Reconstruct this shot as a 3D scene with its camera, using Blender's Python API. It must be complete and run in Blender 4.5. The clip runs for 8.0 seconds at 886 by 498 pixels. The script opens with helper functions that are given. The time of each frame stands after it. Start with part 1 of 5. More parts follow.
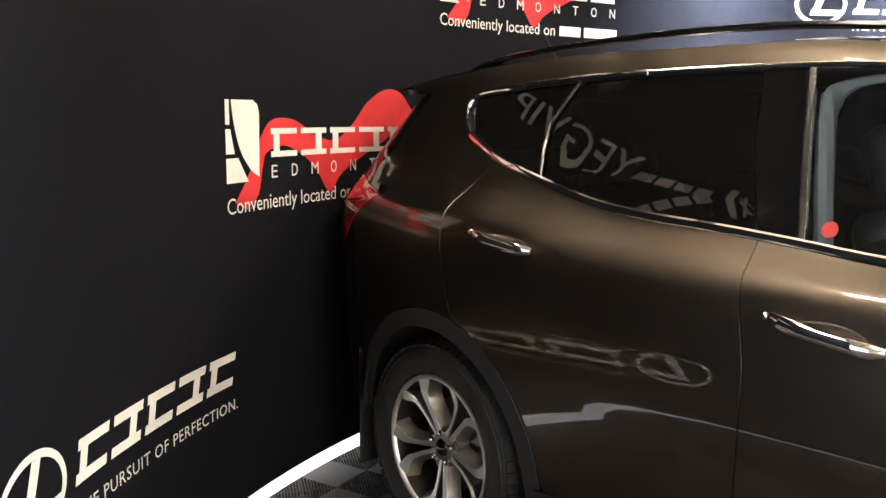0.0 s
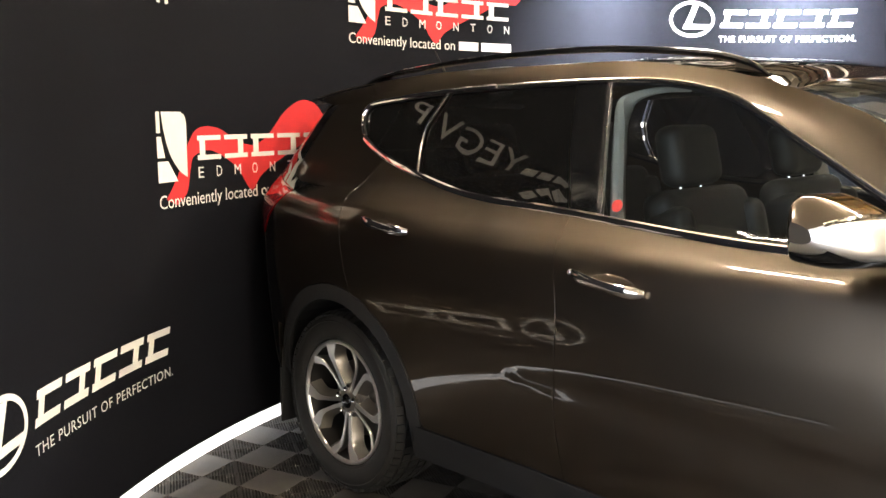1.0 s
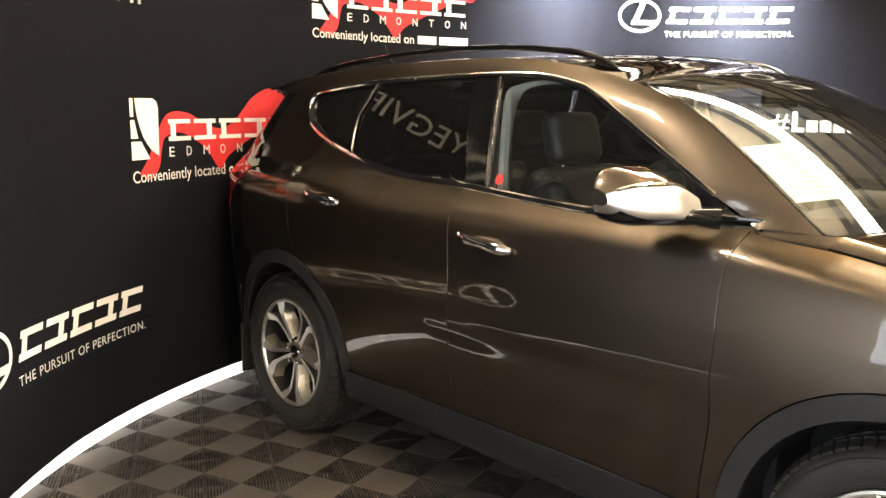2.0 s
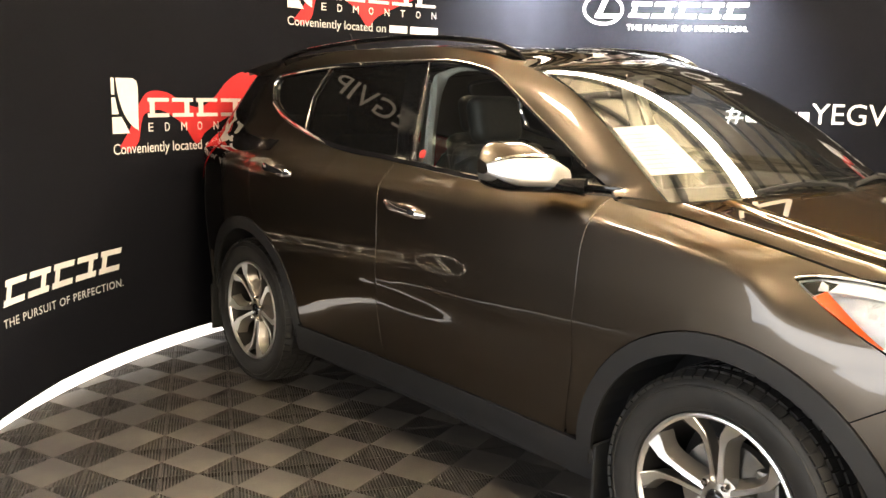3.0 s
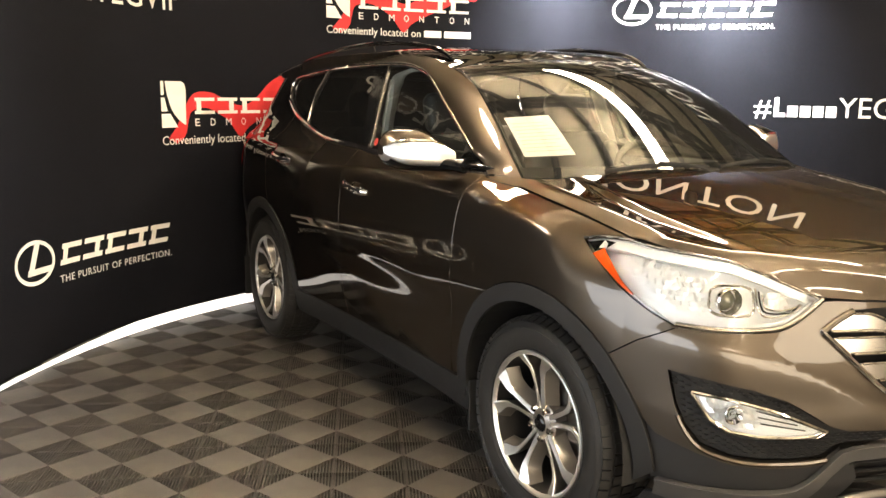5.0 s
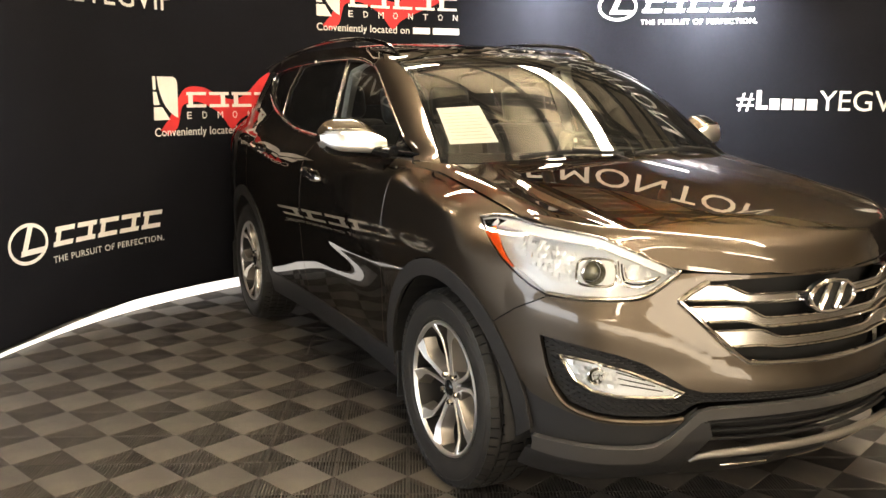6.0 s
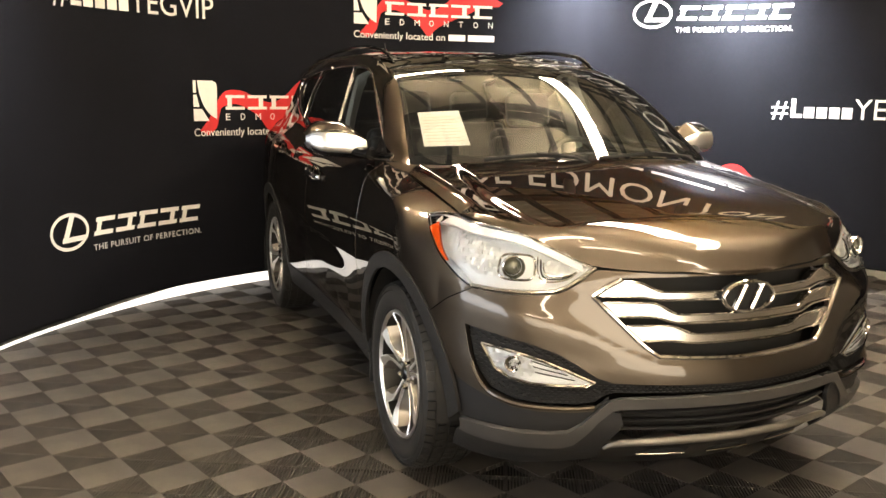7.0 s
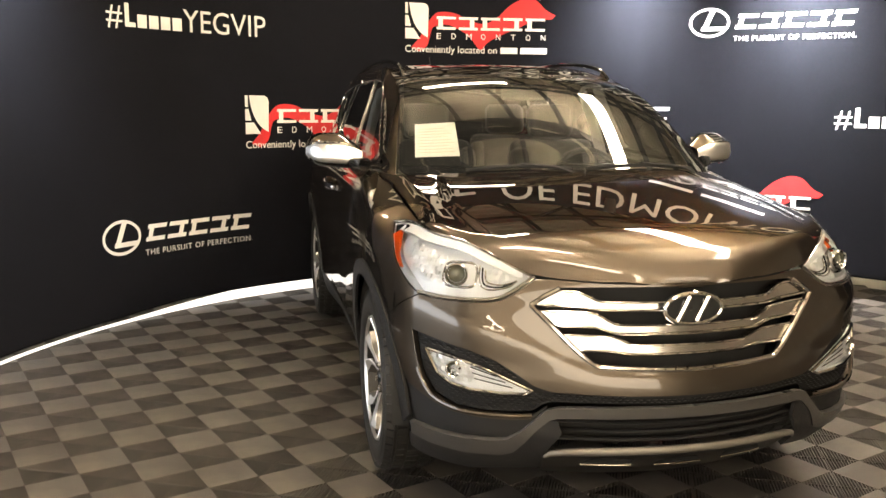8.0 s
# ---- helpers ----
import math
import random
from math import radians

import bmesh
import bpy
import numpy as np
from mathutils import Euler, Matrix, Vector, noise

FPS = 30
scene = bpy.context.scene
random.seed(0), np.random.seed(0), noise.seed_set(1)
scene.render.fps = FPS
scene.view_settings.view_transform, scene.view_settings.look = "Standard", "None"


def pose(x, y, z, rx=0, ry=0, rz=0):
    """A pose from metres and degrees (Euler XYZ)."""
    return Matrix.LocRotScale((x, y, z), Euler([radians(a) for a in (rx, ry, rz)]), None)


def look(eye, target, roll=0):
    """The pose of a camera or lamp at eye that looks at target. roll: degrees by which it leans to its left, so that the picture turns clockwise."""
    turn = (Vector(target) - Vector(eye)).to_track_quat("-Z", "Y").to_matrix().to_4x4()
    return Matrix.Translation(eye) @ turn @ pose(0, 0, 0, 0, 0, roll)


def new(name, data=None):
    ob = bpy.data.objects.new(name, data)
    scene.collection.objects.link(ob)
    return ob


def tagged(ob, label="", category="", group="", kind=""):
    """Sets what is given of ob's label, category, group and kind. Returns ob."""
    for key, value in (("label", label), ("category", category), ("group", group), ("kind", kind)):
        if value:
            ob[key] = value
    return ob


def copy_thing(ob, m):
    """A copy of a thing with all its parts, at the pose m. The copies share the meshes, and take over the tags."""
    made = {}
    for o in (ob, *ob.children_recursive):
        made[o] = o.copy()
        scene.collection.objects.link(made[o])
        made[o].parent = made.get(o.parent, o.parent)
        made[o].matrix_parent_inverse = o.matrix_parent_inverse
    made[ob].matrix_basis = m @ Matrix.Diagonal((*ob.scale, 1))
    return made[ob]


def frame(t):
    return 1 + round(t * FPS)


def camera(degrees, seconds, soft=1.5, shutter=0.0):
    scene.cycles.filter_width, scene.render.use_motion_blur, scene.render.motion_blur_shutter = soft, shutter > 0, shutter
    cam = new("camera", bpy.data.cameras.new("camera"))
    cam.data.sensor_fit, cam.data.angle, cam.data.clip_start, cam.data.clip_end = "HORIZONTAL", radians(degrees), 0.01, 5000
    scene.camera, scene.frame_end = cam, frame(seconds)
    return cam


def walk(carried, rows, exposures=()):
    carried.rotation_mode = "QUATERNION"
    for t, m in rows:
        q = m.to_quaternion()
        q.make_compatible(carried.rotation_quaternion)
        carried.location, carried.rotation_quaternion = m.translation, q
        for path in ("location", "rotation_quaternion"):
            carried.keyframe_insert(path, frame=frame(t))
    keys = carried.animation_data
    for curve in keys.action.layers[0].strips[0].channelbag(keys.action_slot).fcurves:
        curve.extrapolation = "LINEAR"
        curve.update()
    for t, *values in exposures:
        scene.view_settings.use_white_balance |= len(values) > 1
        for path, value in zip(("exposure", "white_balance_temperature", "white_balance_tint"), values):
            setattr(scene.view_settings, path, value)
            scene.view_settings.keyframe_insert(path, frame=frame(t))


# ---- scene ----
cam = camera(54.3, 8.0)
PATH = [
    (0, (0.82, -2.642, 1.499), (-0.709, -1.392, 1.188), 0.6),
    (0.5, (1.097, -2.781, 1.509), (-0.392, -1.483, 1.199), -0.3),
    (1, (1.409, -2.854, 1.51), (-0.05, -1.52, 1.209), -0.2),
    (1.5, (1.739, -2.884, 1.516), (0.26, -1.574, 1.203), -0.4),
    (2.8, (2.47, -2.976, 1.484), (0.99, -1.677, 1.134), 1.4),
    (3, (2.583, -2.945, 1.487), (1.084, -1.67, 1.135), 1.2),
    (3.5, (2.853, -2.93, 1.478), (1.325, -1.692, 1.115), 1.4),
    (4, (3.095, -2.858, 1.5), (1.513, -1.69, 1.138), 1.7),
    (4.5, (3.338, -2.676, 1.497), (1.675, -1.622, 1.143), 1.2),
    (5.8, (3.99, -2.405, 1.464), (2.264, -1.464, 1.098), 0.3),
    (6, (4.071, -2.303, 1.468), (2.324, -1.399, 1.104), 0.4),
    (6.5, (4.291, -2.126, 1.473), (2.493, -1.321, 1.128), 0.4),
    (7, (4.494, -1.922, 1.478), (2.658, -1.213, 1.122), 0.9),
    (7.5, (4.633, -1.65, 1.468), (2.744, -1.088, 1.126), 1.5),
    (8, (4.741, -1.394, 1.48), (2.82, -0.945, 1.15), 0.4),
]
walk(cam, [(t, look(eye, target, roll)) for t, eye, target, roll in PATH], [(0.0, 1.44, 5950, 10), (1.5, 1.88, 6450, 10), (3.0, 1.93, 6850, 10), (4.5, 1.72, 6850, 10), (6.0, 1.45, 6800, 10), (8.0, 1.41, 6750, 10)])

# ---------------------------------------------------------------- light and hall
world = bpy.data.worlds.new("hall_air")
scene.world = world
world.use_nodes = True
world.node_tree.nodes["Background"].inputs[0].default_value = (1.0, 0.9, 0.78, 1)
world.node_tree.nodes["Background"].inputs[1].default_value = 0.02


# ---------------------------------------------------------------- materials
def material(name, color, rough=0.5, metal=0.0, vary=0.12, scale=6.0, bump=0.0, bump_scale=80.0, coat=0.0, spec=0.5, rough_vary=0.0, grime=0.0):
    m = bpy.data.materials.new(name)
    m.use_nodes = True
    nt = m.node_tree
    b = nt.nodes["Principled BSDF"]
    b.inputs["Roughness"].default_value = rough
    b.inputs["Metallic"].default_value = metal
    b.inputs["Coat Weight"].default_value = coat
    b.inputs["Coat Roughness"].default_value = 0.02
    b.inputs["Specular IOR Level"].default_value = spec
    tc = nt.nodes.new("ShaderNodeTexCoord")
    n1 = nt.nodes.new("ShaderNodeTexNoise")
    n1.inputs["Scale"].default_value = scale
    n1.inputs["Detail"].default_value = 6
    nt.links.new(tc.outputs["Object"], n1.inputs["Vector"])
    ramp = nt.nodes.new("ShaderNodeMapRange")
    ramp.inputs["To Min"].default_value = 1 - vary
    ramp.inputs["To Max"].default_value = 1 + vary
    nt.links.new(n1.outputs["Fac"], ramp.inputs["Value"])
    mul = nt.nodes.new("ShaderNodeVectorMath")
    mul.operation = "SCALE"
    mul.inputs[0].default_value = color
    nt.links.new(ramp.outputs["Result"], mul.inputs["Scale"])
    out = mul.outputs["Vector"]
    if grime:
        n3 = nt.nodes.new("ShaderNodeTexNoise")
        n3.inputs["Scale"].default_value = scale * 0.25
        n3.inputs["Detail"].default_value = 8
        nt.links.new(tc.outputs["Object"], n3.inputs["Vector"])
        r3 = nt.nodes.new("ShaderNodeMapRange")
        r3.inputs["From Min"].default_value, r3.inputs["From Max"].default_value = 0.45, 0.75
        r3.inputs["To Min"].default_value, r3.inputs["To Max"].default_value = 0.0, grime
        nt.links.new(n3.outputs["Fac"], r3.inputs["Value"])
        mx = nt.nodes.new("ShaderNodeMix")
        mx.data_type = "RGBA"
        mx.inputs["B"].default_value = (0.2, 0.17, 0.13, 1)
        nt.links.new(out, mx.inputs["A"])
        nt.links.new(r3.outputs["Result"], mx.inputs["Factor"])
        out = mx.outputs["Result"]
    nt.links.new(out, b.inputs["Base Color"])
    if rough_vary:
        rv = nt.nodes.new("ShaderNodeMapRange")
        rv.inputs["To Min"].default_value = max(0.0, rough - rough_vary)
        rv.inputs["To Max"].default_value = min(1.0, rough + rough_vary)
        nt.links.new(n1.outputs["Fac"], rv.inputs["Value"])
        nt.links.new(rv.outputs["Result"], b.inputs["Roughness"])
    if bump:
        n2 = nt.nodes.new("ShaderNodeTexNoise")
        n2.inputs["Scale"].default_value = bump_scale
        n2.inputs["Detail"].default_value = 3
        nt.links.new(tc.outputs["Object"], n2.inputs["Vector"])
        bp = nt.nodes.new("ShaderNodeBump")
        bp.inputs["Strength"].default_value = bump
        bp.inputs["Distance"].default_value = 0.002
        nt.links.new(n2.outputs["Fac"], bp.inputs["Height"])
        nt.links.new(bp.outputs["Normal"], b.inputs["Normal"])
    return m


def glass(name, tint, rough=0.0, ior=1.52, film=0.0):
    """Thin glass: clear panes let light through by tint, and mirror by Fresnel."""
    m = bpy.data.materials.new(name)
    m.use_nodes = True
    nt = m.node_tree
    nt.nodes.clear()
    out = nt.nodes.new("ShaderNodeOutputMaterial")
    tr = nt.nodes.new("ShaderNodeBsdfTransparent")
    tr.inputs[0].default_value = (*tint, 1)
    gl = nt.nodes.new("ShaderNodeBsdfGlossy")
    gl.inputs["Roughness"].default_value = rough
    fr = nt.nodes.new("ShaderNodeFresnel")
    fr.inputs[0].default_value = ior
    mx = nt.nodes.new("ShaderNodeMixShader")
    nt.links.new(fr.outputs[0], mx.inputs[0])
    if film:
        # a weak pale haze mixed into the pane, added to lift dark glass
        haze = nt.nodes.new("ShaderNodeBsdfDiffuse")
        haze.inputs[0].default_value = (0.6, 0.58, 0.54, 1)
        coat = nt.nodes.new("ShaderNodeMixShader")
        coat.inputs[0].default_value = film
        nt.links.new(tr.outputs[0], coat.inputs[1])
        nt.links.new(haze.outputs[0], coat.inputs[2])
        tr = coat
    nt.links.new(tr.outputs[0], mx.inputs[1])
    nt.links.new(gl.outputs[0], mx.inputs[2])
    nt.links.new(mx.outputs[0], out.inputs[0])
    return m


def glow(name, color, strength):
    m = bpy.data.materials.new(name)
    m.use_nodes = True
    b = m.node_tree.nodes["Principled BSDF"]
    b.inputs["Base Color"].default_value = (0.8, 0.8, 0.8, 1)
    b.inputs["Emission Color"].default_value = (*color, 1)
    b.inputs["Emission Strength"].default_value = strength
    return m


PAINT = material("bronze_metallic_paint", (0.090, 0.0725, 0.0550), 0.37, 1.0, vary=0.03, scale=3, coat=1.0)
PAINT.node_tree.nodes["Principled BSDF"].inputs["Coat IOR"].default_value = 1.53
PAINT.node_tree.nodes["Principled BSDF"].inputs["Coat Roughness"].default_value = 0.012
PAINT.node_tree.nodes["Principled BSDF"].inputs["Specular Tint"].default_value = (0.12, 0.09, 0.06, 1)
PAINT.node_tree.nodes["Principled BSDF"].inputs["Specular IOR Level"].default_value = 0.1
nt = PAINT.node_tree
flake = nt.nodes.new("ShaderNodeTexNoise")
flake.inputs["Scale"].default_value = 1800
fb = nt.nodes.new("ShaderNodeBump")
fb.inputs["Strength"].default_value, fb.inputs["Distance"].default_value = 0.06, 0.0005
nt.links.new(flake.outputs["Fac"], fb.inputs["Height"])
nt.links.new(fb.outputs["Normal"], nt.nodes["Principled BSDF"].inputs["Normal"])
BLACK_GLOSS = material("black_gloss_trim", (0.006, 0.006, 0.006), 0.10, vary=0.05)
CLADDING = material("charcoal_cladding", (0.016, 0.0155, 0.0155), 0.5, spec=0.3, vary=0.1, scale=20, bump=0.3, bump_scale=900)
DARK = material("dark_underbody", (0.007, 0.007, 0.007), 0.8, vary=0.2)
RUBBER = material("tyre_rubber", (0.012, 0.0113, 0.0105), 0.6, spec=0.35, vary=0.15, scale=30, bump=0.25, bump_scale=200, grime=0.05)
CHROME = material("chrome", (0.78, 0.75, 0.72), 0.06, 1.0, vary=0.02)
SATIN = material("satin_silver", (0.52, 0.49, 0.45), 0.22, 1.0, vary=0.04)
ALLOY = material("machined_alloy", (0.86, 0.84, 0.81), 0.36, 1.0, vary=0.03, scale=60)
GUNMETAL = material("gunmetal_alloy_paint", (0.24, 0.215, 0.185), 0.34, 0.8, vary=0.05, coat=0.5)
BARREL = material("dark_wheel_barrel", (0.03, 0.028, 0.026), 0.4, 0.7, vary=0.1)
STEEL = material("brake_steel", (0.28, 0.26, 0.235), 0.38, 1.0, vary=0.15, scale=40)
BANDGREY = material("grey_bumper_plastic", (0.045, 0.0425, 0.040), 0.40, vary=0.08, scale=20, bump=0.2, bump_scale=900)
CHIN = material("bronze_skid_plastic", (0.022, 0.020, 0.018), 0.45, 0.3, vary=0.06)
SKID = material("skid_plate_silver", (0.16, 0.145, 0.125), 0.42, 0.5, vary=0.05)
PRIVACY = glass("privacy_glass", (0.025, 0.025, 0.025), film=0.008)
CLEAR = glass("clear_glass", (0.84, 0.88, 0.85), film=0.008)
SUNGLASS = glass("sunroof_glass", (0.22, 0.22, 0.21))
SCREEN = glass("windscreen_glass", (0.72, 0.75, 0.71), ior=1.85, film=0.012)
LENS = glass("lamp_lens", (0.93, 0.95, 0.96))
REFLECTOR = material("lamp_reflector", (0.97, 0.97, 0.97), 0.35, 0.0, vary=0.03)
FACET = material("cut_reflector", (0.96, 0.95, 0.94), 0.30, 0.45, vary=0.03)
GUIDE = material("white_light_guide", (0.95, 0.95, 0.94), 0.35, vary=0.02, coat=0.4)
AMBER = material("amber_plastic", (0.85, 0.11, 0.012), 0.2, vary=0.1, scale=60, coat=0.6)
REDLENS = material("red_lamp_plastic", (0.22, 0.006, 0.009), 0.12, vary=0.15, scale=30, coat=1.0)
LEATHER = material("black_leather", (0.014, 0.0145, 0.013), 0.5, spec=0.4, vary=0.12, scale=15, bump=0.5, bump_scale=300)
DASH = material("dashboard_plastic", (0.012, 0.0117, 0.0115), 0.6, vary=0.1, bump=0.4, bump_scale=500)
BEIGE = material("grey_headliner", (0.42, 0.41, 0.37), 0.9, vary=0.06, bump=0.3, bump_scale=300)
PAPER = material("white_paper", (0.86, 0.84, 0.80), 0.7, vary=0.02)
PAPER_INK = material("grey_print", (0.55, 0.52, 0.40), 0.7, vary=0.05)
STICKER = material("red_sticker", (0.55, 0.05, 0.04), 0.5, vary=0.1)
FABRIC = material("black_stretch_fabric", (0.0050, 0.0053, 0.0078), 0.85, vary=0.25, scale=2.2, bump=0.5, bump_scale=600, spec=0.12)
PRINT = material("white_print", (0.80, 0.78, 0.73), 0.75, vary=0.05, scale=30, bump=0.3, bump_scale=600)
RED = material("red_print", (0.60, 0.020, 0.022), 0.7, vary=0.35, scale=9, bump=0.3, bump_scale=600)
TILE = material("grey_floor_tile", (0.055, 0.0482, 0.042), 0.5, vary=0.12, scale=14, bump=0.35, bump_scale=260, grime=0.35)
# ribs and rim bars: darker and rougher than the plain diamond
RIB = material("darker_open_rib", (0.034, 0.030, 0.0265), 0.62, vary=0.15, scale=14, bump=0.35, bump_scale=260, grime=0.2)
# near-black: the shade in the tile slots as a colour, and the black intake
SLOT = material("slot_shade_intake_black", (0.003, 0.0026, 0.0024), 0.8, vary=0.2)
CONCRETE = material("hall_concrete", (0.28, 0.27, 0.25), 0.6, vary=0.2, scale=1.5, bump=0.3, bump_scale=60, grime=0.3)
HALLWALL = material("hall_wall_paint", (0.42, 0.37, 0.30), 0.8, vary=0.1, scale=1.0)
DECK = material("corrugated_deck", (0.58, 0.52, 0.41), 0.6, vary=0.12, scale=1.2)
TRUSS = material("dark_truss_steel", (0.02, 0.018, 0.016), 0.6, vary=0.2)
TUBE_UP = glow("lamp_upper_glow", (1.0, 0.85, 0.64), 42.0)
TUBE = glow("lamp_tube_glow", (1.0, 0.83, 0.62), 50.0)
TUBE_ROW = glow("lamp_row_glow", (1.0, 0.86, 0.68), 24.0)
TUBE_FAR = glow("far_lamp_tube_glow", (1.0, 0.83, 0.62), 15.0)
LED = glow("floor_light_glow", (1.0, 0.96, 0.93), 0.55)
EVENING = glow("doorway_warm_light", (1.0, 0.87, 0.68), 2.2)
DAY = glow("doorway_daylight", (0.80, 0.88, 1.0), 1.8)


# ---------------------------------------------------------------- mesh helpers
def mesh_object(name, verts, faces, mat, parent=None, label="", smooth=False, normals=None):
    me = bpy.data.meshes.new(name)
    me.from_pydata([tuple(v) for v in verts], [], [tuple(f) for f in faces])
    for m in mat if isinstance(mat, (list, tuple)) else [mat]:
        me.materials.append(m)
    if smooth:
        me.polygons.foreach_set("use_smooth", [True] * len(me.polygons))
    if normals is not None:
        me.normals_split_custom_set_from_vertices([tuple(n) for n in normals])
    me.update()
    ob = new(name, me)
    ob.parent = parent
    if label:
        tagged(ob, label)
    return ob


def part(name, bm, mat, parent, label="", smooth=False):
    me = bpy.data.meshes.new(name)
    bmesh.ops.recalc_face_normals(bm, faces=bm.faces)
    bm.to_mesh(me)
    bm.free()
    me.materials.append(mat)
    if smooth:
        me.polygons.foreach_set("use_smooth", [True] * len(me.polygons))
        me.set_sharp_from_angle(angle=radians(38))
    ob = new(name, me)
    ob.parent = parent
    if label:
        tagged(ob, label)
    return ob


def box_bm(size, at=(0, 0, 0), bevel=0.0, segs=2, turn=None, bm=None):
    own = bmesh.new()
    m = Matrix.Translation(at) @ (turn or Matrix.Identity(4)) @ Matrix.Diagonal((*size, 1))
    bmesh.ops.create_cube(own, size=1, matrix=m)
    if bevel:
        bmesh.ops.bevel(own, geom=own.edges[:], offset=bevel, segments=segs, profile=0.5, affect="EDGES")
    if bm is None:
        return own
    tmp = bpy.data.meshes.new("tmp")
    own.to_mesh(tmp)
    own.free()
    bm.from_mesh(tmp)
    bpy.data.meshes.remove(tmp)
    return bm


def lathe(profile, segs, axis_turn, bm=None):
    """Turns a profile of (radius, along) round the y axis."""
    bm = bm or bmesh.new()
    rings = []
    for i in range(segs):
        a = 2 * math.pi * i / segs
        rings.append([bm.verts.new(axis_turn @ Vector((r * math.cos(a), h, r * math.sin(a)))) for r, h in profile])
    for i in range(segs):
        p, q = rings[i], rings[(i + 1) % segs]
        for j in range(len(profile) - 1):
            bm.faces.new((p[j], p[j + 1], q[j + 1], q[j]))
    return bm


def tube_bm(points, radius, segs=8, bm=None, flat=1.0, radii=None):
    """A tube along points; flat squashes it across."""
    bm = bm or bmesh.new()
    pts = [Vector(p) for p in points]
    rings = []
    for i, p in enumerate(pts):
        d = (pts[min(i + 1, len(pts) - 1)] - pts[max(i - 1, 0)]).normalized()
        side = d.cross(Vector((0, 0, 1)))
        side = side.normalized() if side.length > 1e-3 else Vector((1, 0, 0))
        up = side.cross(d)
        r = radii[i] if radii else radius
        rings.append([bm.verts.new(p + r * (math.cos(a) * side * flat + math.sin(a) * up)) for a in [2 * math.pi * k / segs for k in range(segs)]])
    for a, b in zip(rings, rings[1:]):
        for k in range(segs):
            bm.faces.new((a[k], a[(k + 1) % segs], b[(k + 1) % segs], b[k]))
    bm.faces.new(rings[0])
    bm.faces.new(rings[-1][::-1])
    return bm


def smoothly(knots):
    """A monotone cubic through (x, value) knots."""
    xs = np.array([k[0] for k in knots], float)
    ys = np.array([k[1] for k in knots], float)
    h, d = np.diff(xs), np.diff(ys) / np.diff(xs)
    m = np.zeros(len(xs))
    for i in range(1, len(xs) - 1):
        if d[i - 1] * d[i] > 0:
            w1, w2 = 2 * h[i] + h[i - 1], h[i] + 2 * h[i - 1]
            m[i] = (w1 + w2) / (w1 / d[i - 1] + w2 / d[i])
    m[0], m[-1] = d[0], d[-1]

    def value(x):
        if x <= xs[0]:
            return float(ys[0] + (x - xs[0]) * m[0])
        if x >= xs[-1]:
            return float(ys[-1] + (x - xs[-1]) * m[-1])
        i = int(np.searchsorted(xs, x) - 1)
        t = (x - xs[i]) / h[i]
        return float(ys[i] * (1 + 2 * t) * (1 - t) ** 2 + ys[i + 1] * t * t * (3 - 2 * t) + h[i] * (m[i] * t * (1 - t) ** 2 - m[i + 1] * t * t * (1 - t)))

    return value


def curved(points, n=8):
    """A Catmull-Rom line through points of any dimension."""
    p = [np.array(q, float) for q in points]
    p = [2 * p[0] - p[1], *p, 2 * p[-1] - p[-2]]
    out = []
    for i in range(1, len(p) - 2):
        for k in range(n):
            t = k / n
            out.append(0.5 * (2 * p[i] + (p[i + 1] - p[i - 1]) * t + (2 * p[i - 1] - 5 * p[i] + 4 * p[i + 1] - p[i + 2]) * t * t + (3 * p[i] - p[i - 1] - 3 * p[i + 1] + p[i + 2]) * t ** 3))
    out.append(p[-2])
    return [tuple(float(v) for v in q) for q in out]


def inside(poly, x, y):
    hit, j = False, len(poly) - 1
    for i in range(len(poly)):
        (xi, yi), (xj, yj) = poly[i], poly[j]
        if (yi > y) != (yj > y) and x < (xj - xi) * (y - yi) / (yj - yi) + xi:
            hit = not hit
        j = i
    return hit


def shrink(poly, g):
    """Moves an outline inwards by g."""
    area = sum(a[0] * b[1] - b[0] * a[1] for a, b in zip(poly, poly[1:] + poly[:1]))
    sign = 1 if area > 0 else -1
    out = []
    for i, p in enumerate(poly):
        a, b = Vector(poly[i - 1]), Vector(poly[(i + 1) % len(poly)])
        q = Vector(p)
        e1, e2 = (q - a), (b - q)
        e1 = e1.normalized() if e1.length > 1e-9 else e2.normalized()
        e2 = e2.normalized() if e2.length > 1e-9 else e1
        n = Vector((-(e1.y + e2.y), e1.x + e2.x)) * sign
        if n.length > 1e-6:
            n.normalize()
            c = max(0.4, n.dot(Vector((-e1.y, e1.x)) * sign))
            q = q + n * (g / c)
        out.append((q.x, q.y))
    return out


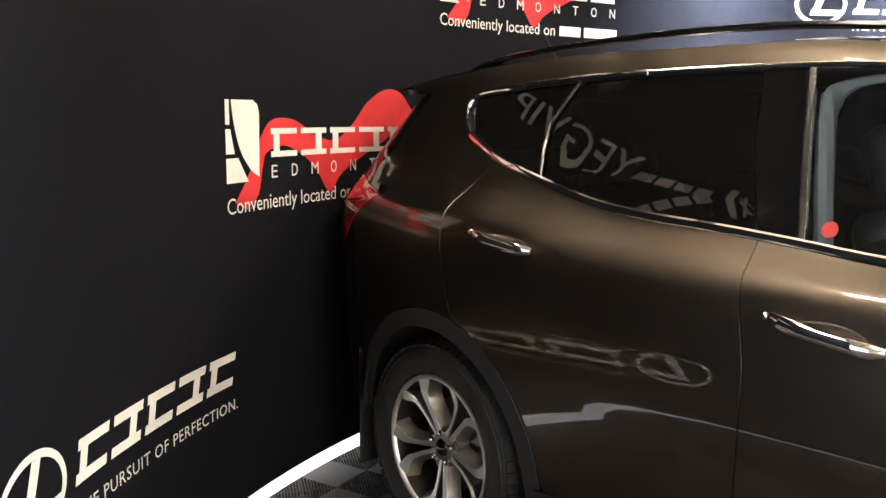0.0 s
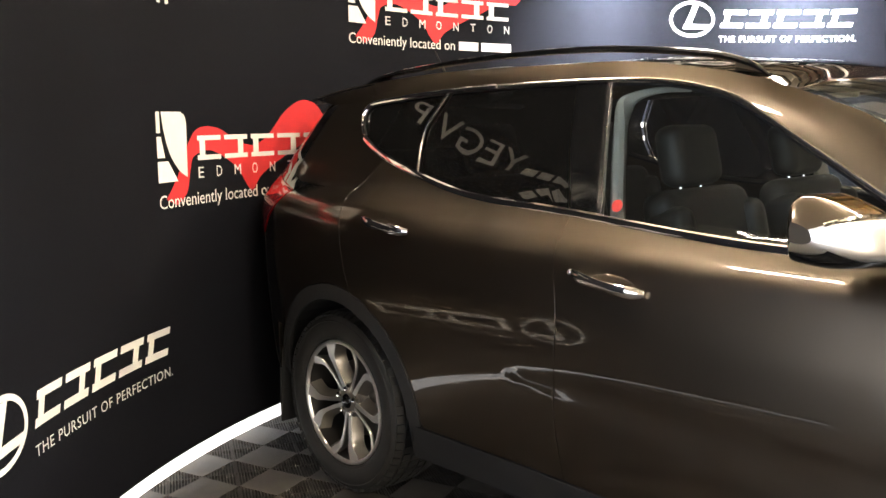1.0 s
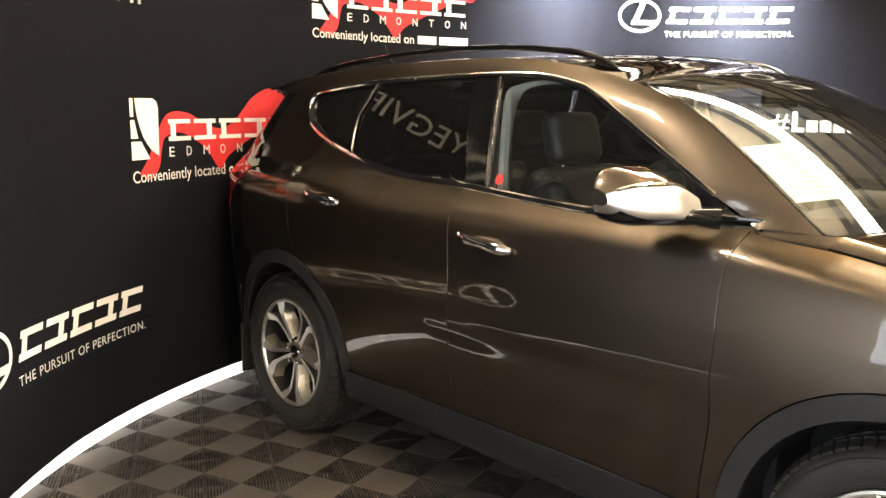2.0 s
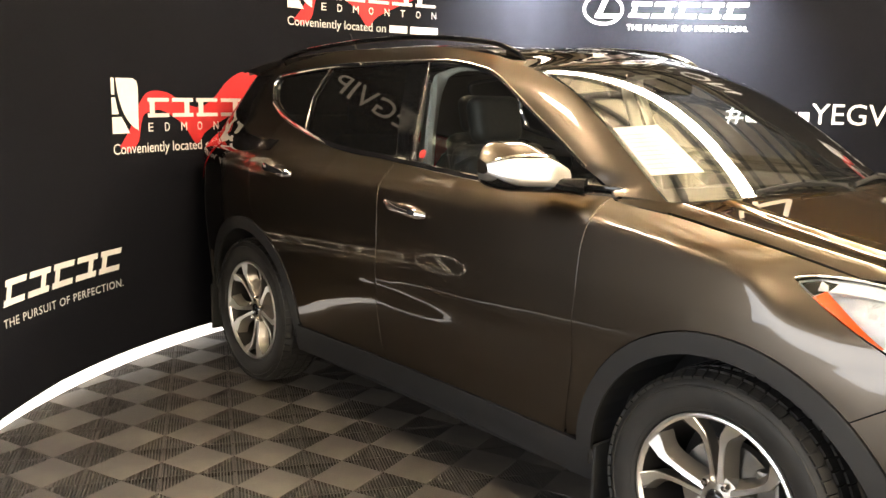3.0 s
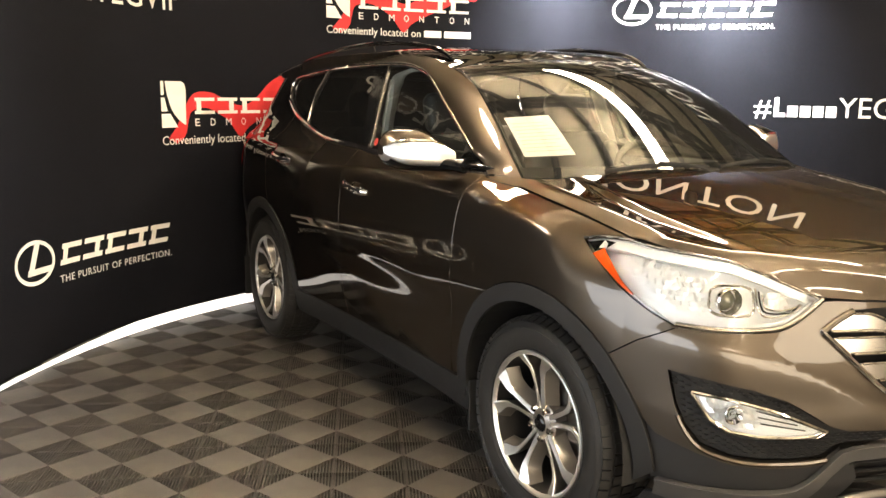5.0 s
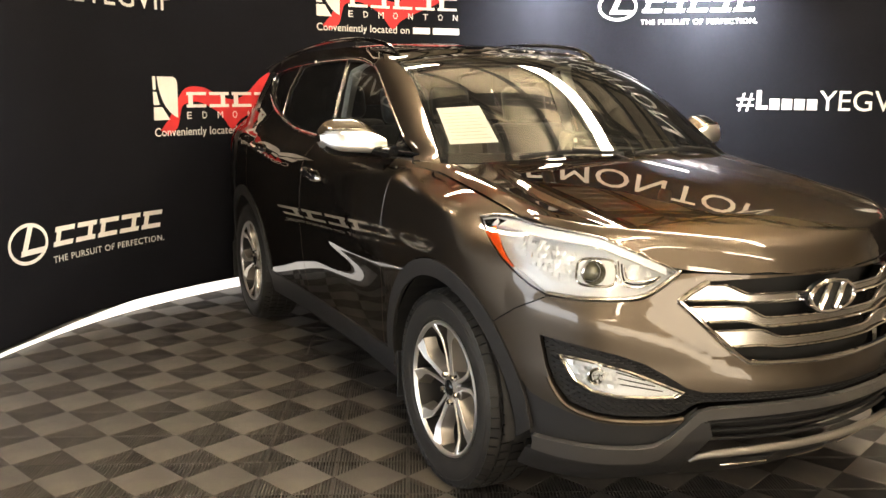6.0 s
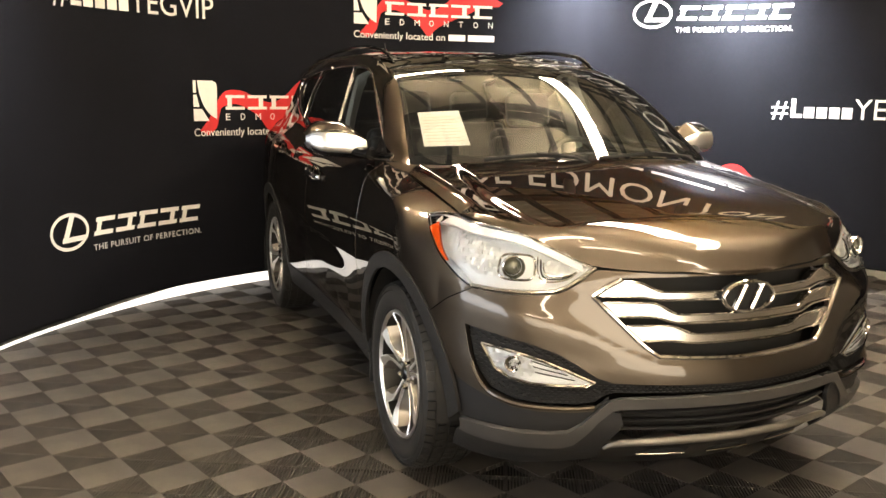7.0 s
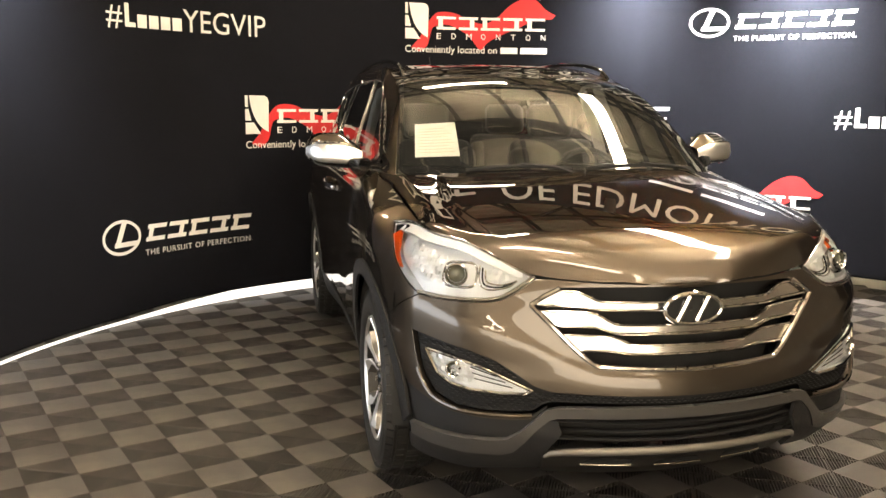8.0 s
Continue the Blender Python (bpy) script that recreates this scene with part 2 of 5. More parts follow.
def fill_2d(outline, step, holes=()):
    """Triangles that fill an outline, at about the given step."""
    from mathutils.geometry import delaunay_2d_cdt
    pts, edges = [], []

    def loop(poly):
        first = len(pts)
        for a, b in zip(poly, poly[1:] + poly[:1]):
            n = max(1, int(math.dist(a, b) / step + 0.5))
            for k in range(n):
                pts.append((a[0] + (b[0] - a[0]) * k / n, a[1] + (b[1] - a[1]) * k / n))
        last = len(pts)
        edges.extend((i, i + 1 if i + 1 < last else first) for i in range(first, last))

    for line in (outline, *holes):
        loop(line)
    rim_pts = np.array(pts)
    x0, y0 = rim_pts.min(0)
    x1, y1 = rim_pts.max(0)
    for i in range(int((x1 - x0) / step) + 1):
        for j in range(int((y1 - y0) / step) + 1):
            x, y = x0 + (i + 0.5 + 0.25 * (j % 2)) * step, y0 + (j + 0.5) * step
            if inside(outline, x, y) and not any(inside(h, x, y) for h in holes) and np.hypot(*(rim_pts - (x, y)).T).min() > 0.45 * step:
                pts.append((x, y))
    v, _, f, *_ = delaunay_2d_cdt([Vector(p) for p in pts], edges, [], 0, 1e-6)
    tris = []
    for t in f:
        c = sum((v[i] for i in t), Vector((0, 0))) / len(t)
        if inside(outline, c.x, c.y) and not any(inside(h, c.x, c.y) for h in holes):
            tris.append(tuple(t))
    return [(p.x, p.y) for p in v], tris


def skin(name, outline, surface, mat, parent, label="", step=0.035, depth=0.014, gap=0.002, holes=(), lift=0.0, flip=False, e=0.005):
    """A panel of bodywork: an outline laid on surface(u, v), with its rim folded inwards."""
    outline = [tuple(p) for p in outline]
    if gap:
        outline = shrink(outline, gap)
        holes = [shrink(list(h), -gap) for h in holes]
    pts, tris = fill_2d(outline, step, holes)
    verts, norms = [], []
    for u, w in pts:
        p = surface(u, w)
        n = (surface(u + e, w) - surface(u - e, w)).cross(surface(u, w + e) - surface(u, w - e))
        n = n.normalized() * (-1 if flip else 1) if n.length > 1e-12 else Vector((0, 0, 1))
        verts.append(p + n * lift)
        norms.append(n)
    faces = [t if not flip else t[::-1] for t in tris]
    count = {}
    for t in faces:
        for a, b in zip(t, t[1:] + t[:1]):
            count[(a, b)] = 1
    rim = [(a, b) for a, b in count if (b, a) not in count]
    if depth:
        base = {}
        for a, b in rim:
            for k in (a, b):
                if k not in base:
                    base[k] = len(verts)
                    verts.append(verts[k] - norms[k] * 0.0028)
                    verts.append(verts[k] - norms[k] * depth)
                    norms += [Vector((0, 0, 0)), Vector((0, 0, 0))]
            faces.append((b, a, base[a], base[b]))
            faces.append((base[b], base[a], base[a] + 1, base[b] + 1))
    return mesh_object(name, verts, faces, mat, parent, label, smooth=True, normals=norms)


def loft(name, lines, mat, parent, label="", closed=False, flip=False):
    """A skin over a row of 3D lines of equal length."""
    n, verts = len(lines[0]), [Vector(p) for line in lines for p in line]
    faces = []
    for i in range(len(lines) - 1):
        for j in range(n - 1 + closed):
            k = (j + 1) % n
            q = (i * n + j, i * n + k, (i + 1) * n + k, (i + 1) * n + j)
            faces.append(q[::-1] if flip else q)
    return mesh_object(name, verts, faces, mat, parent, label, smooth=True)


def lettering(text, height, spacing=1.0, width=None):
    """Flat letters of the built-in font: points and faces, lower left at 0, 0."""
    cu = bpy.data.curves.new("letters", "FONT")
    cu.body, cu.size, cu.space_character, cu.resolution_u = text, 1.0, spacing, 3
    ob = new("letters", cu)
    bpy.context.view_layer.update()
    me = bpy.data.meshes.new_from_object(ob.evaluated_get(bpy.context.evaluated_depsgraph_get()))
    pts = [(v.co.x, v.co.y) for v in me.vertices]
    faces = [tuple(p.vertices) for p in me.polygons]
    bpy.data.objects.remove(ob)
    bpy.data.curves.remove(cu)
    bpy.data.meshes.remove(me)
    x0, x1 = min(p[0] for p in pts), max(p[0] for p in pts)
    k = height / 0.729
    kx = width / (x1 - x0) if width else k
    return [((x - x0) * kx, y * k) for x, y in pts], faces

# ---------------------------------------------------------------- the round banner wall
CX, CY, CR = 1.083, 0.431, 3.5
A_LEFT, A_RIGHT = -3.85, 3.7


def on_wall(a, z, lift=0.0):
    """A place on the banner: a runs along it from the middle of its round, lift towards the car."""
    b = min(max(a, A_LEFT), A_RIGHT)
    th = math.pi - b / CR
    ripple = 0.006 * math.sin(a * 9.0 + 1.3 * math.sin(a * 2.1)) * (1.0 if a > 0.9 else 0.25) * min(1.0, z / 1.5 + 0.2)
    ripple += 0.0022 * math.sin(a * 26.0 + 2.0 * math.sin(a * 3.7)) * min(1.0, max(0.0, (a - 0.7) / 0.5)) * min(1.0, max(0.0, (z - 0.6) / 1.6))
    out = Vector((math.cos(th), math.sin(th)))
    along = Vector((math.sin(th), -math.cos(th)))
    p = Vector((CX, CY)) + out * (CR - lift + ripple) + along * (a - b)
    return Vector((p.x, p.y, z))


def hem(a):
    lift = 0.028 * min(1.0, max(0.0, (a + 3.0) / 0.6)) * min(1.0, max(0.0, (0.2 - a) / 0.8))
    return 0.055 + lift + 0.115 * min(1.0, max(0.0, (a - 1.9) / 1.3))


TOP = 3.4
steps = [-4.4 + 0.04 * i for i in range(286)]
heights = [0.0, 0.02, 0.3, 0.8, 1.4, 2.0, 2.6, 3.0, 3.38, 3.4]
verts, faces = [], []
for layer in (0.0, -0.012):
    for a in steps:
        for h in heights:
            verts.append(on_wall(a, hem(a) + (TOP - hem(a)) * h / TOP, layer))
nh, na = len(heights), len(steps)
for i in range(na - 1):
    for j in range(nh - 1):
        q = i * nh + j
        faces.append((q, q + 1, q + nh + 1, q + nh))
        r = q + na * nh
        faces.append((r, r + nh, r + nh + 1, r + 1))
    faces.append((i * nh, i * nh + nh, na * nh + i * nh + nh, na * nh + i * nh))
    t = i * nh + nh - 1
    faces.append((t, na * nh + t, na * nh + t + nh, t + nh))
wall = mesh_object("wall_round", verts, faces, FABRIC, smooth=True)
tagged(wall, "black stretched fabric banner wall with white and red print", "wall", kind="structure")


def flat_print(name, pts, fcs, a0, z0, mat, lift, parent, label=""):
    """Lays flat shapes on the banner, cut fine enough to follow its round."""
    bm = bmesh.new()
    vs = [bm.verts.new((x, y, 0)) for x, y in pts]
    for f in fcs:
        try:
            bm.faces.new([vs[i] for i in f])
        except ValueError:
            pass
    bmesh.ops.triangulate(bm, faces=bm.faces[:])
    long = [e for e in bm.edges if e.calc_length() > 0.12]
    for _ in range(3):
        if long:
            bmesh.ops.subdivide_edges(bm, edges=long, cuts=1)
            bmesh.ops.triangulate(bm, faces=bm.faces[:])
            long = [e for e in bm.edges if e.calc_length() > 0.12]
    for v in bm.verts:
        v.co = on_wall(a0 + v.co.x, z0 + v.co.y, lift)
    for f in bm.faces:
        f.normal_update()
    me = bpy.data.meshes.new(name)
    for f in bm.faces[:]:
        c = f.calc_center_median()
        if f.normal.dot(Vector((CX - c.x, CY - c.y, 0))) < 0:
            f.normal_flip()
    bm.to_mesh(me)
    bm.free()
    me.materials.append(mat)
    ob = new(name, me)
    ob.parent = parent
    if label:
        tagged(ob, label)
    return ob


def bar(x0, y0, x1, y1, lean=0.0):
    h = y1 - y0
    return [(x0, y0), (x1, y0), (x1 + lean * h, y1), (x0 + lean * h, y1)]


def shapes(polys):
    pts, fcs = [], []
    for p in polys:
        fcs.append(tuple(range(len(pts), len(pts) + len(p))))
        pts += p
    return pts, fcs


def ring_2d(cx, cy, rx, ry, t, n=40):
    pts, fcs = [], []
    for i in range(n):
        c, s = math.cos(2 * math.pi * i / n), math.sin(2 * math.pi * i / n)
        pts += [(cx + rx * c, cy + ry * s), (cx + (rx - t) * c, cy + (ry - t) * s)]
    for i in range(n):
        j = (i + 1) % n
        fcs.append((2 * i, 2 * j, 2 * j + 1, 2 * i + 1))
    return pts, fcs


def plain_marks(width, h, cells, thick, lean):
    """Stands in for a brand's letters: plain leaning bars, cell by cell."""
    polys, w = [], width / cells
    for i in range(cells):
        x = i * w
        polys.append(bar(x, 0, x + w * 0.86, thick * h, lean))
        polys.append([(p[0] + lean * (1 - thick) * h, p[1] + (1 - thick) * h) for p in bar(x, 0, x + w * 0.86, thick * h, lean)])
        u = x + w * (0.08 if i % 2 == 0 else 0.5)
        polys.append([(p[0] + lean * thick * h, p[1] + thick * h) for p in bar(u, 0, u + w * 0.2, (1 - 2 * thick) * h, lean)])
    return shapes(polys)


def emblem_logo(a, z):
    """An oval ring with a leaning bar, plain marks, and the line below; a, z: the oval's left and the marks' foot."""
    flat_print("oval_emblem", *ring_2d(0.16, 0.052, 0.16, 0.118, 0.021), a, z, PRINT, 0.003, wall)
    flat_print("emblem_bar", *shapes([bar(0.095, -0.012, 0.138, 0.148, 0.42), bar(0.095, -0.012, 0.285, 0.020, 0.2)]), a, z, PRINT, 0.004, wall)
    flat_print("brand_marks", *plain_marks(0.90, 0.115, 5, 0.25, 0.25), a + 0.358, z, PRINT, 0.003, wall)
    flat_print("slogan", *lettering("THE PURSUIT OF PERFECTION.", 0.041, 1.1, 0.912), a + 0.352, z - 0.094, PRINT, 0.003, wall)


def ribbon_logo(a, z):
    """A white panel with curved cuts, a red ribbon, plain marks and two lines; a, z: the panel's lower left corner."""
    top = curved([(0.05, -0.07), (0.13, 0.02), (0.2, 0.14), (0.28, 0.215), (0.42, 0.215), (0.56, 0.155), (0.68, 0.135), (0.79, 0.19), (0.9, 0.29), (1.02, 0.345), (1.12, 0.33), (1.2, 0.255), (1.285, 0.21)], 6)
    low = curved([(0.12, -0.1), (0.19, -0.05), (0.22, 0.05), (0.25, 0.1), (0.36, 0.12), (0.48, 0.075), (0.56, 0.02), (0.645, -0.075), (0.72, -0.01), (0.86, 0.06), (1.0, 0.12), (1.1, 0.17), (1.25, 0.18)], 6)
    pts = [p for q in zip(top, low) for p in q]
    fcs = [(2 * i, 2 * i + 2, 2 * i + 3, 2 * i + 1) for i in range(len(top) - 1)]
    flat_print("red_ribbon", pts, fcs, a, z, RED, 0.003, wall, "red painted ribbon with folds")
    sweep = curved([(0.035, 0.285), (0.05, 0.2), (0.085, 0.11), (0.14, 0.045), (0.195, 0.012)], 6)
    big = sweep + [(0.2, 0.24), (0.19, 0.27), (0.165, 0.285)]
    flat_print("logo_panel", *shapes([big, bar(0.0, 0.2, 0.024, 0.285), [(0.0, 0.1), (0.05, 0.1), (0.028, 0.185), (0.0, 0.185)], [(0.0, 0.0), (0.13, 0.0), (0.07, 0.085), (0.0, 0.085)]]), a, z, PRINT, 0.005, wall)
    flat_print("brand_marks", *plain_marks(0.95, 0.105, 5, 0.2, 0.0), a + 0.27, z + 0.08, PRINT, 0.005, wall)
    pts, fcs = [], []
    for k, c in enumerate("EDMONTON"):
        lp, lf = lettering(c, 0.050, 1.0, 0.046 if c == "M" else 0.038)
        fcs += [tuple(i + len(pts) for i in f) for f in lf]
        pts += [(x + 0.1275 * k, y) for x, y in lp]
    flat_print("city_name", pts, fcs, a + 0.27, z + 0.004, PRINT, 0.005, wall)
    flat_print("location_line", *lettering("Conveniently located on", 0.058, 1.0, 0.79), a, z - 0.107, PRINT, 0.005, wall)
    flat_print("location_bars", *shapes([bar(0.82, 0.0, 0.965, 0.05), bar(0.99, 0.0, 1.215, 0.05)]), a, z - 0.107, PRINT, 0.005, wall)


def tag_line(a, z):
    pts, fcs = lettering("#", 0.15, 1.0, 0.13)
    flat_print("hash_sign", pts, fcs, a, z, PRINT, 0.003, wall)
    flat_print("brand_marks", *shapes([bar(0.15, 0.0, 0.185, 0.15), bar(0.185, 0.0, 0.235, 0.03)] + [bar(0.25 + 0.093 * i, 0.0, 0.325 + 0.093 * i, 0.085) for i in range(4)]), a, z, PRINT, 0.003, wall)
    flat_print("tag_letters", *lettering("YEGVIP", 0.160, 1.0, 0.68), a + 0.617, z, PRINT, 0.003, wall)


emblem_logo(-3.108, 0.542)
ribbon_logo(-1.875, 1.252)
ribbon_logo(-0.492, 2.011)
tag_line(-2.98, 1.965)
emblem_logo(1.887, 2.098)
emblem_logo(0.505, 1.355)
tag_line(3.04, 1.325)
ribbon_logo(1.72, 0.585)
ribbon_logo(4.4, 1.96)
# the large sign over the car
SIGN_A, SIGN_Z = 0.30, 2.84
flat_print("sign_brand_marks", *plain_marks(1.5, 0.33, 5, 0.16, 0.0), SIGN_A - 1.75, SIGN_Z, PRINT, 0.005, wall)
flat_print("sign_letters", *lettering("OF EDMONTON", 0.50, 1.05, 3.5), SIGN_A, SIGN_Z, PRINT, 0.005, wall)
flat_print("sign_location_line", *lettering("Conveniently located on", 0.13, 1.0, 2.1), SIGN_A - 0.70, SIGN_Z - 0.45, PRINT, 0.005, wall)
flat_print("sign_location_bars", *shapes([bar(0.0, 0.0, 0.42, 0.07), bar(0.5, 0.0, 1.1, 0.07)]), SIGN_A + 1.50, SIGN_Z - 0.45, PRINT, 0.005, wall)

# floor light behind the hem
strip_top = smoothly([(-4.3, 0.010), (-2.9, 0.016), (-2.5, 0.036), (-2.1, 0.062), (-1.5, 0.095), (0.2, 0.098), (2.3, 0.075)])
bm = bmesh.new()
row = []
for i in range(131):
    a = -4.2 + 6.4 * i / 130
    row.append([bm.verts.new(on_wall(a, z, l)) for z, l in ((0.004, -0.03), (strip_top(a), -0.03), (strip_top(a), -0.06), (0.004, -0.06))])
for p, q in zip(row, row[1:]):
    for k in range(4):
        bm.faces.new((p[k], p[(k + 1) % 4], q[(k + 1) % 4], q[k]))
bm.faces.new(row[0])
bm.faces.new(row[-1][::-1])
tagged(part("floor_light_strip", bm, LED, None), "glowing white light strip on the floor behind the banner hem", "light strip")

# ---------------------------------------------------------------- hall
def slab(name, x0, x1, y0, y1, z0, z1, mat, label, cat):
    ob = part(name, box_bm((x1 - x0, y1 - y0, z1 - z0), ((x0 + x1) / 2, (y0 + y1) / 2, (z0 + z1) / 2)), mat, None)
    return tagged(ob, label, cat, kind="structure")


slab("ground", -13, 16, -12, 13, -0.3, -0.022, CONCRETE, "grey concrete hall floor under the tiles", "floor")
slab("wall_west", -13.3, -13, -12, 13, -0.3, 7, HALLWALL, "tan painted hall wall", "wall")
slab("wall_south", -13, 16, -12.3, -12, -0.3, 7, HALLWALL, "tan painted hall wall", "wall")
slab("wall_north", -13, 16, 13, 13.3, -0.3, 7, HALLWALL, "tan painted hall wall", "wall")
slab("wall_east", 16, 16.3, -12, 13, -0.3, 7, HALLWALL, "tan painted hall wall", "wall")
bm = bmesh.new()
CEIL = 6.4
prof = []
x = -13.0
while x < 16:
    prof += [(x, CEIL), (x + 0.14, CEIL), (x + 0.17, CEIL + 0.04), (x + 0.27, CEIL + 0.04)]
    x += 0.30
prev = None
for px, pz in prof:
    cur = (bm.verts.new((px, -12, pz)), bm.verts.new((px, 13, pz)))
    if prev:
        bm.faces.new((prev[0], cur[0], cur[1], prev[1]))
    prev = cur
tagged(part("ceiling", bm, DECK, None), "tan corrugated steel roof deck", "ceiling", kind="structure")
slab("roof_top", -13.3, 16.3, -12.3, 13.3, CEIL + 0.2, CEIL + 0.3, HALLWALL, "roof above the steel deck", "roof")


def truss(x):
    bm = bmesh.new()
    box_bm((0.18, 24, 0.16), (x, 0.5, CEIL - 0.1), bm=bm)
    box_bm((0.18, 24, 0.16), (x, 0.5, CEIL - 0.85), bm=bm)
    for i in range(24):
        y0, y1 = -11.5 + i, -10.5 + i
        z0, z1 = (CEIL - 0.85, CEIL - 0.1) if i % 2 else (CEIL - 0.1, CEIL - 0.85)
        tube_bm([(x, y0, z0), (x, y1, z1)], 0.045, 6, bm=bm)
    return tagged(part("roof_truss", bm, TRUSS, None), "dark steel roof truss under the deck", "truss", group="roof trusses")


for tx in (-6.5, -3.6, -0.7, 2.2, 5.1, 8.0):
    truss(tx)


def purlin(y):
    return tagged(part("roof_purlin", box_bm((28.8, 0.10, 0.16), (1.5, y, CEIL - 0.10)), TRUSS, None), "dark steel purlin under the roof deck", "purlin", group="roof purlins")


for k in range(16):
    purlin(-9.0 + 1.25 * k)


def tube_lamp(x, y, z, length, turn, wide=0.22, glowing=TUBE):
    """A hanging trough that glows downwards and upwards."""
    e = new("ceiling_light")
    e.matrix_world = pose(x, y, z, 0, 0, turn)
    part("housing", box_bm((length, wide + 0.06, 0.03), (0, 0, 0.0), 0.006), SATIN, e)
    part("diffuser", box_bm((length - 0.06, wide, 0.03), (0, 0, -0.028), 0.008), glowing, e, "glowing warm white tube diffuser")
    part("upper_diffuser", box_bm((length - 0.06, wide, 0.03), (0, 0, 0.028), 0.008), TUBE_UP, e, "glowing warm white tube diffuser")
    for k in (-0.4, 0.4):
        part("hanger", tube_bm([(k * length, 0, 0.03), (k * length, 0, CEIL - z)], 0.006, 6), TRUSS, e)
    return tagged(e, "long glowing warm white tube light under the roof", "ceiling light", group="ceiling lights")


for lx, ly, lt in ((3.4, -1.6, 90), (5.8, -1.2, 90), (5.8, 2.2, 90), (8.3, -3.4, 90), (8.3, 0.2, 90)):
    tube_lamp(lx, ly, 4.9 if lx < 8 else 3.9, 2.4, lt, glowing=TUBE if lx < 5 else TUBE_FAR)
tube_lamp(0.35, 2.75, 4.9, 5.9, 1.5, 0.34, TUBE_ROW)
tube_lamp(-3.1, 0.5, 4.9, 1.5, 90, 0.26)
tube_lamp(-1.5, -2.6, 4.9, 0.9, 0, 0.36)
bm = bmesh.new()
box_bm((11.8, 0.05, 5.5), (3.1, -11.95, 2.78), bm=bm)
tagged(part("door_1", bm, DAY, None), "open overhead door full of cool daylight", "doorway", kind="structure")


bm = bmesh.new()
box_bm((0.05, 14.4, 5.2), (15.95, -4.6, 2.65), bm=bm)
tagged(part("door_2", bm, EVENING, None), "wide open doorway full of warm white light", "doorway", kind="structure")


def wall_washer(a, z, reach, power):
    """A cool spotlight on a bracket that washes the banner from above."""
    e = new("wall_spotlight")
    p = on_wall(a, z, reach)
    aim = on_wall(a, 1.9, 0.0)
    e.matrix_world = look(p, aim)
    part("can", lathe([(0.045, 0.10), (0.06, 0.0), (0.06, -0.16), (0.03, -0.18)], 20, Matrix.Rotation(radians(90), 4, "X") @ Matrix.Diagonal((1, -1, 1, 1))), TRUSS, e)
    part("bracket", tube_bm([(0, 0, 0.1), e.matrix_world.inverted() @ on_wall(a, z + 0.25, -0.01)], 0.012, 8), TRUSS, e)
    d = bpy.data.lights.new("spot", "SPOT")
    d.energy, d.color, d.spot_size, d.spot_blend, d.shadow_soft_size = power, (0.88, 0.92, 1.0), radians(125), 1.0, 0.05
    l = new("bulb", d)
    l.parent = e
    return tagged(e, "small black spotlight with cool white light above the banner", "spotlight", group="wall spotlights")


wall_washer(1.45, 2.95, 0.50, 950)
wall_washer(2.75, 2.95, 0.50, 1350)
wall_washer(-3.9, 2.9, 0.55, 320)

# ---------------------------------------------------------------- the car: its surface
car = new("car")
car.location = (0, 0.013, 0)
tagged(car, "dark bronze metallic family crossover with chrome grille and alloy wheels", "car")

PW = 0.950
plan_front = [(1.20, 0.950), (1.42, 0.947), (1.62, 0.930), (1.78, 0.893), (1.90, 0.834), (2.02, 0.718), (2.122, 0.516), (2.205, 0.312), (2.245, 0.137), (2.256, 0.0)]
NOSE = 2.256


def measure_line(points):
    dense = curved(points + [(points[-1][0] - 0.011, -0.13)], 16)
    dense = [p for p in dense if p[1] >= -1e-6]
    s, out = points[0][0], []
    for i, p in enumerate(dense):
        if i:
            s += math.dist(p, dense[i - 1])
        out.append((s, *p))
    return out


FRONT_LINE = measure_line(plan_front)
S_NOSE = FRONT_LINE[-1][0]
f_s = np.array([p[0] for p in FRONT_LINE])
f_x = np.array([p[1] for p in FRONT_LINE])
f_y = np.array([p[2] for p in FRONT_LINE]) / PW
plan_rear = [(1.20, 0.950), (1.45, 0.947), (1.70, 0.932), (1.95, 0.900), (2.12, 0.835), (2.25, 0.700), (2.34, 0.450), (2.39, 0.200), (2.40, 0.0)]
REAR_LINE = measure_line(plan_rear)
r_s = np.array([p[0] for p in REAR_LINE])
r_x = np.array([p[1] for p in REAR_LINE])
r_y = np.array([p[2] for p in REAR_LINE]) / PW
S_TAIL = -float(r_s[-1])

def near_front(y):
    """The run s at which the front line passes the half width y."""
    if y <= 0:
        return S_NOSE + 0.0025
    return float(np.interp(-(y + 0.016 * min(1.0, y / 0.25)) / PW, -f_y, f_s))


half_width = smoothly([(0.16, 0.77), (0.22, 0.85), (0.30, 0.884), (0.42, 0.910), (0.55, 0.922), (0.70, 0.934), (0.82, 0.943), (0.92, 0.939), (1.00, 0.926), (1.06, 0.912), (1.105, 0.896), (1.135, 0.877), (1.17, 0.838), (1.22, 0.793), (1.32, 0.757), (1.45, 0.711), (1.60, 0.655), (1.75, 0.59)])
nose_x = smoothly([(0.18, 2.08), (0.26, 2.20), (0.34, 2.275), (0.42, 2.302), (0.52, 2.302), (0.66, 2.278), (0.76, 2.268), (0.86, 2.260), (0.95, 2.25), (1.2, 2.2)])
tail_x = smoothly([(0.2, -2.20), (0.32, -2.30), (0.5, -2.345), (0.75, -2.355), (1.0, -2.35), (1.2, -2.345), (1.3, -2.30), (1.4, -2.21), (1.6, -1.99), (1.75, -1.8)])
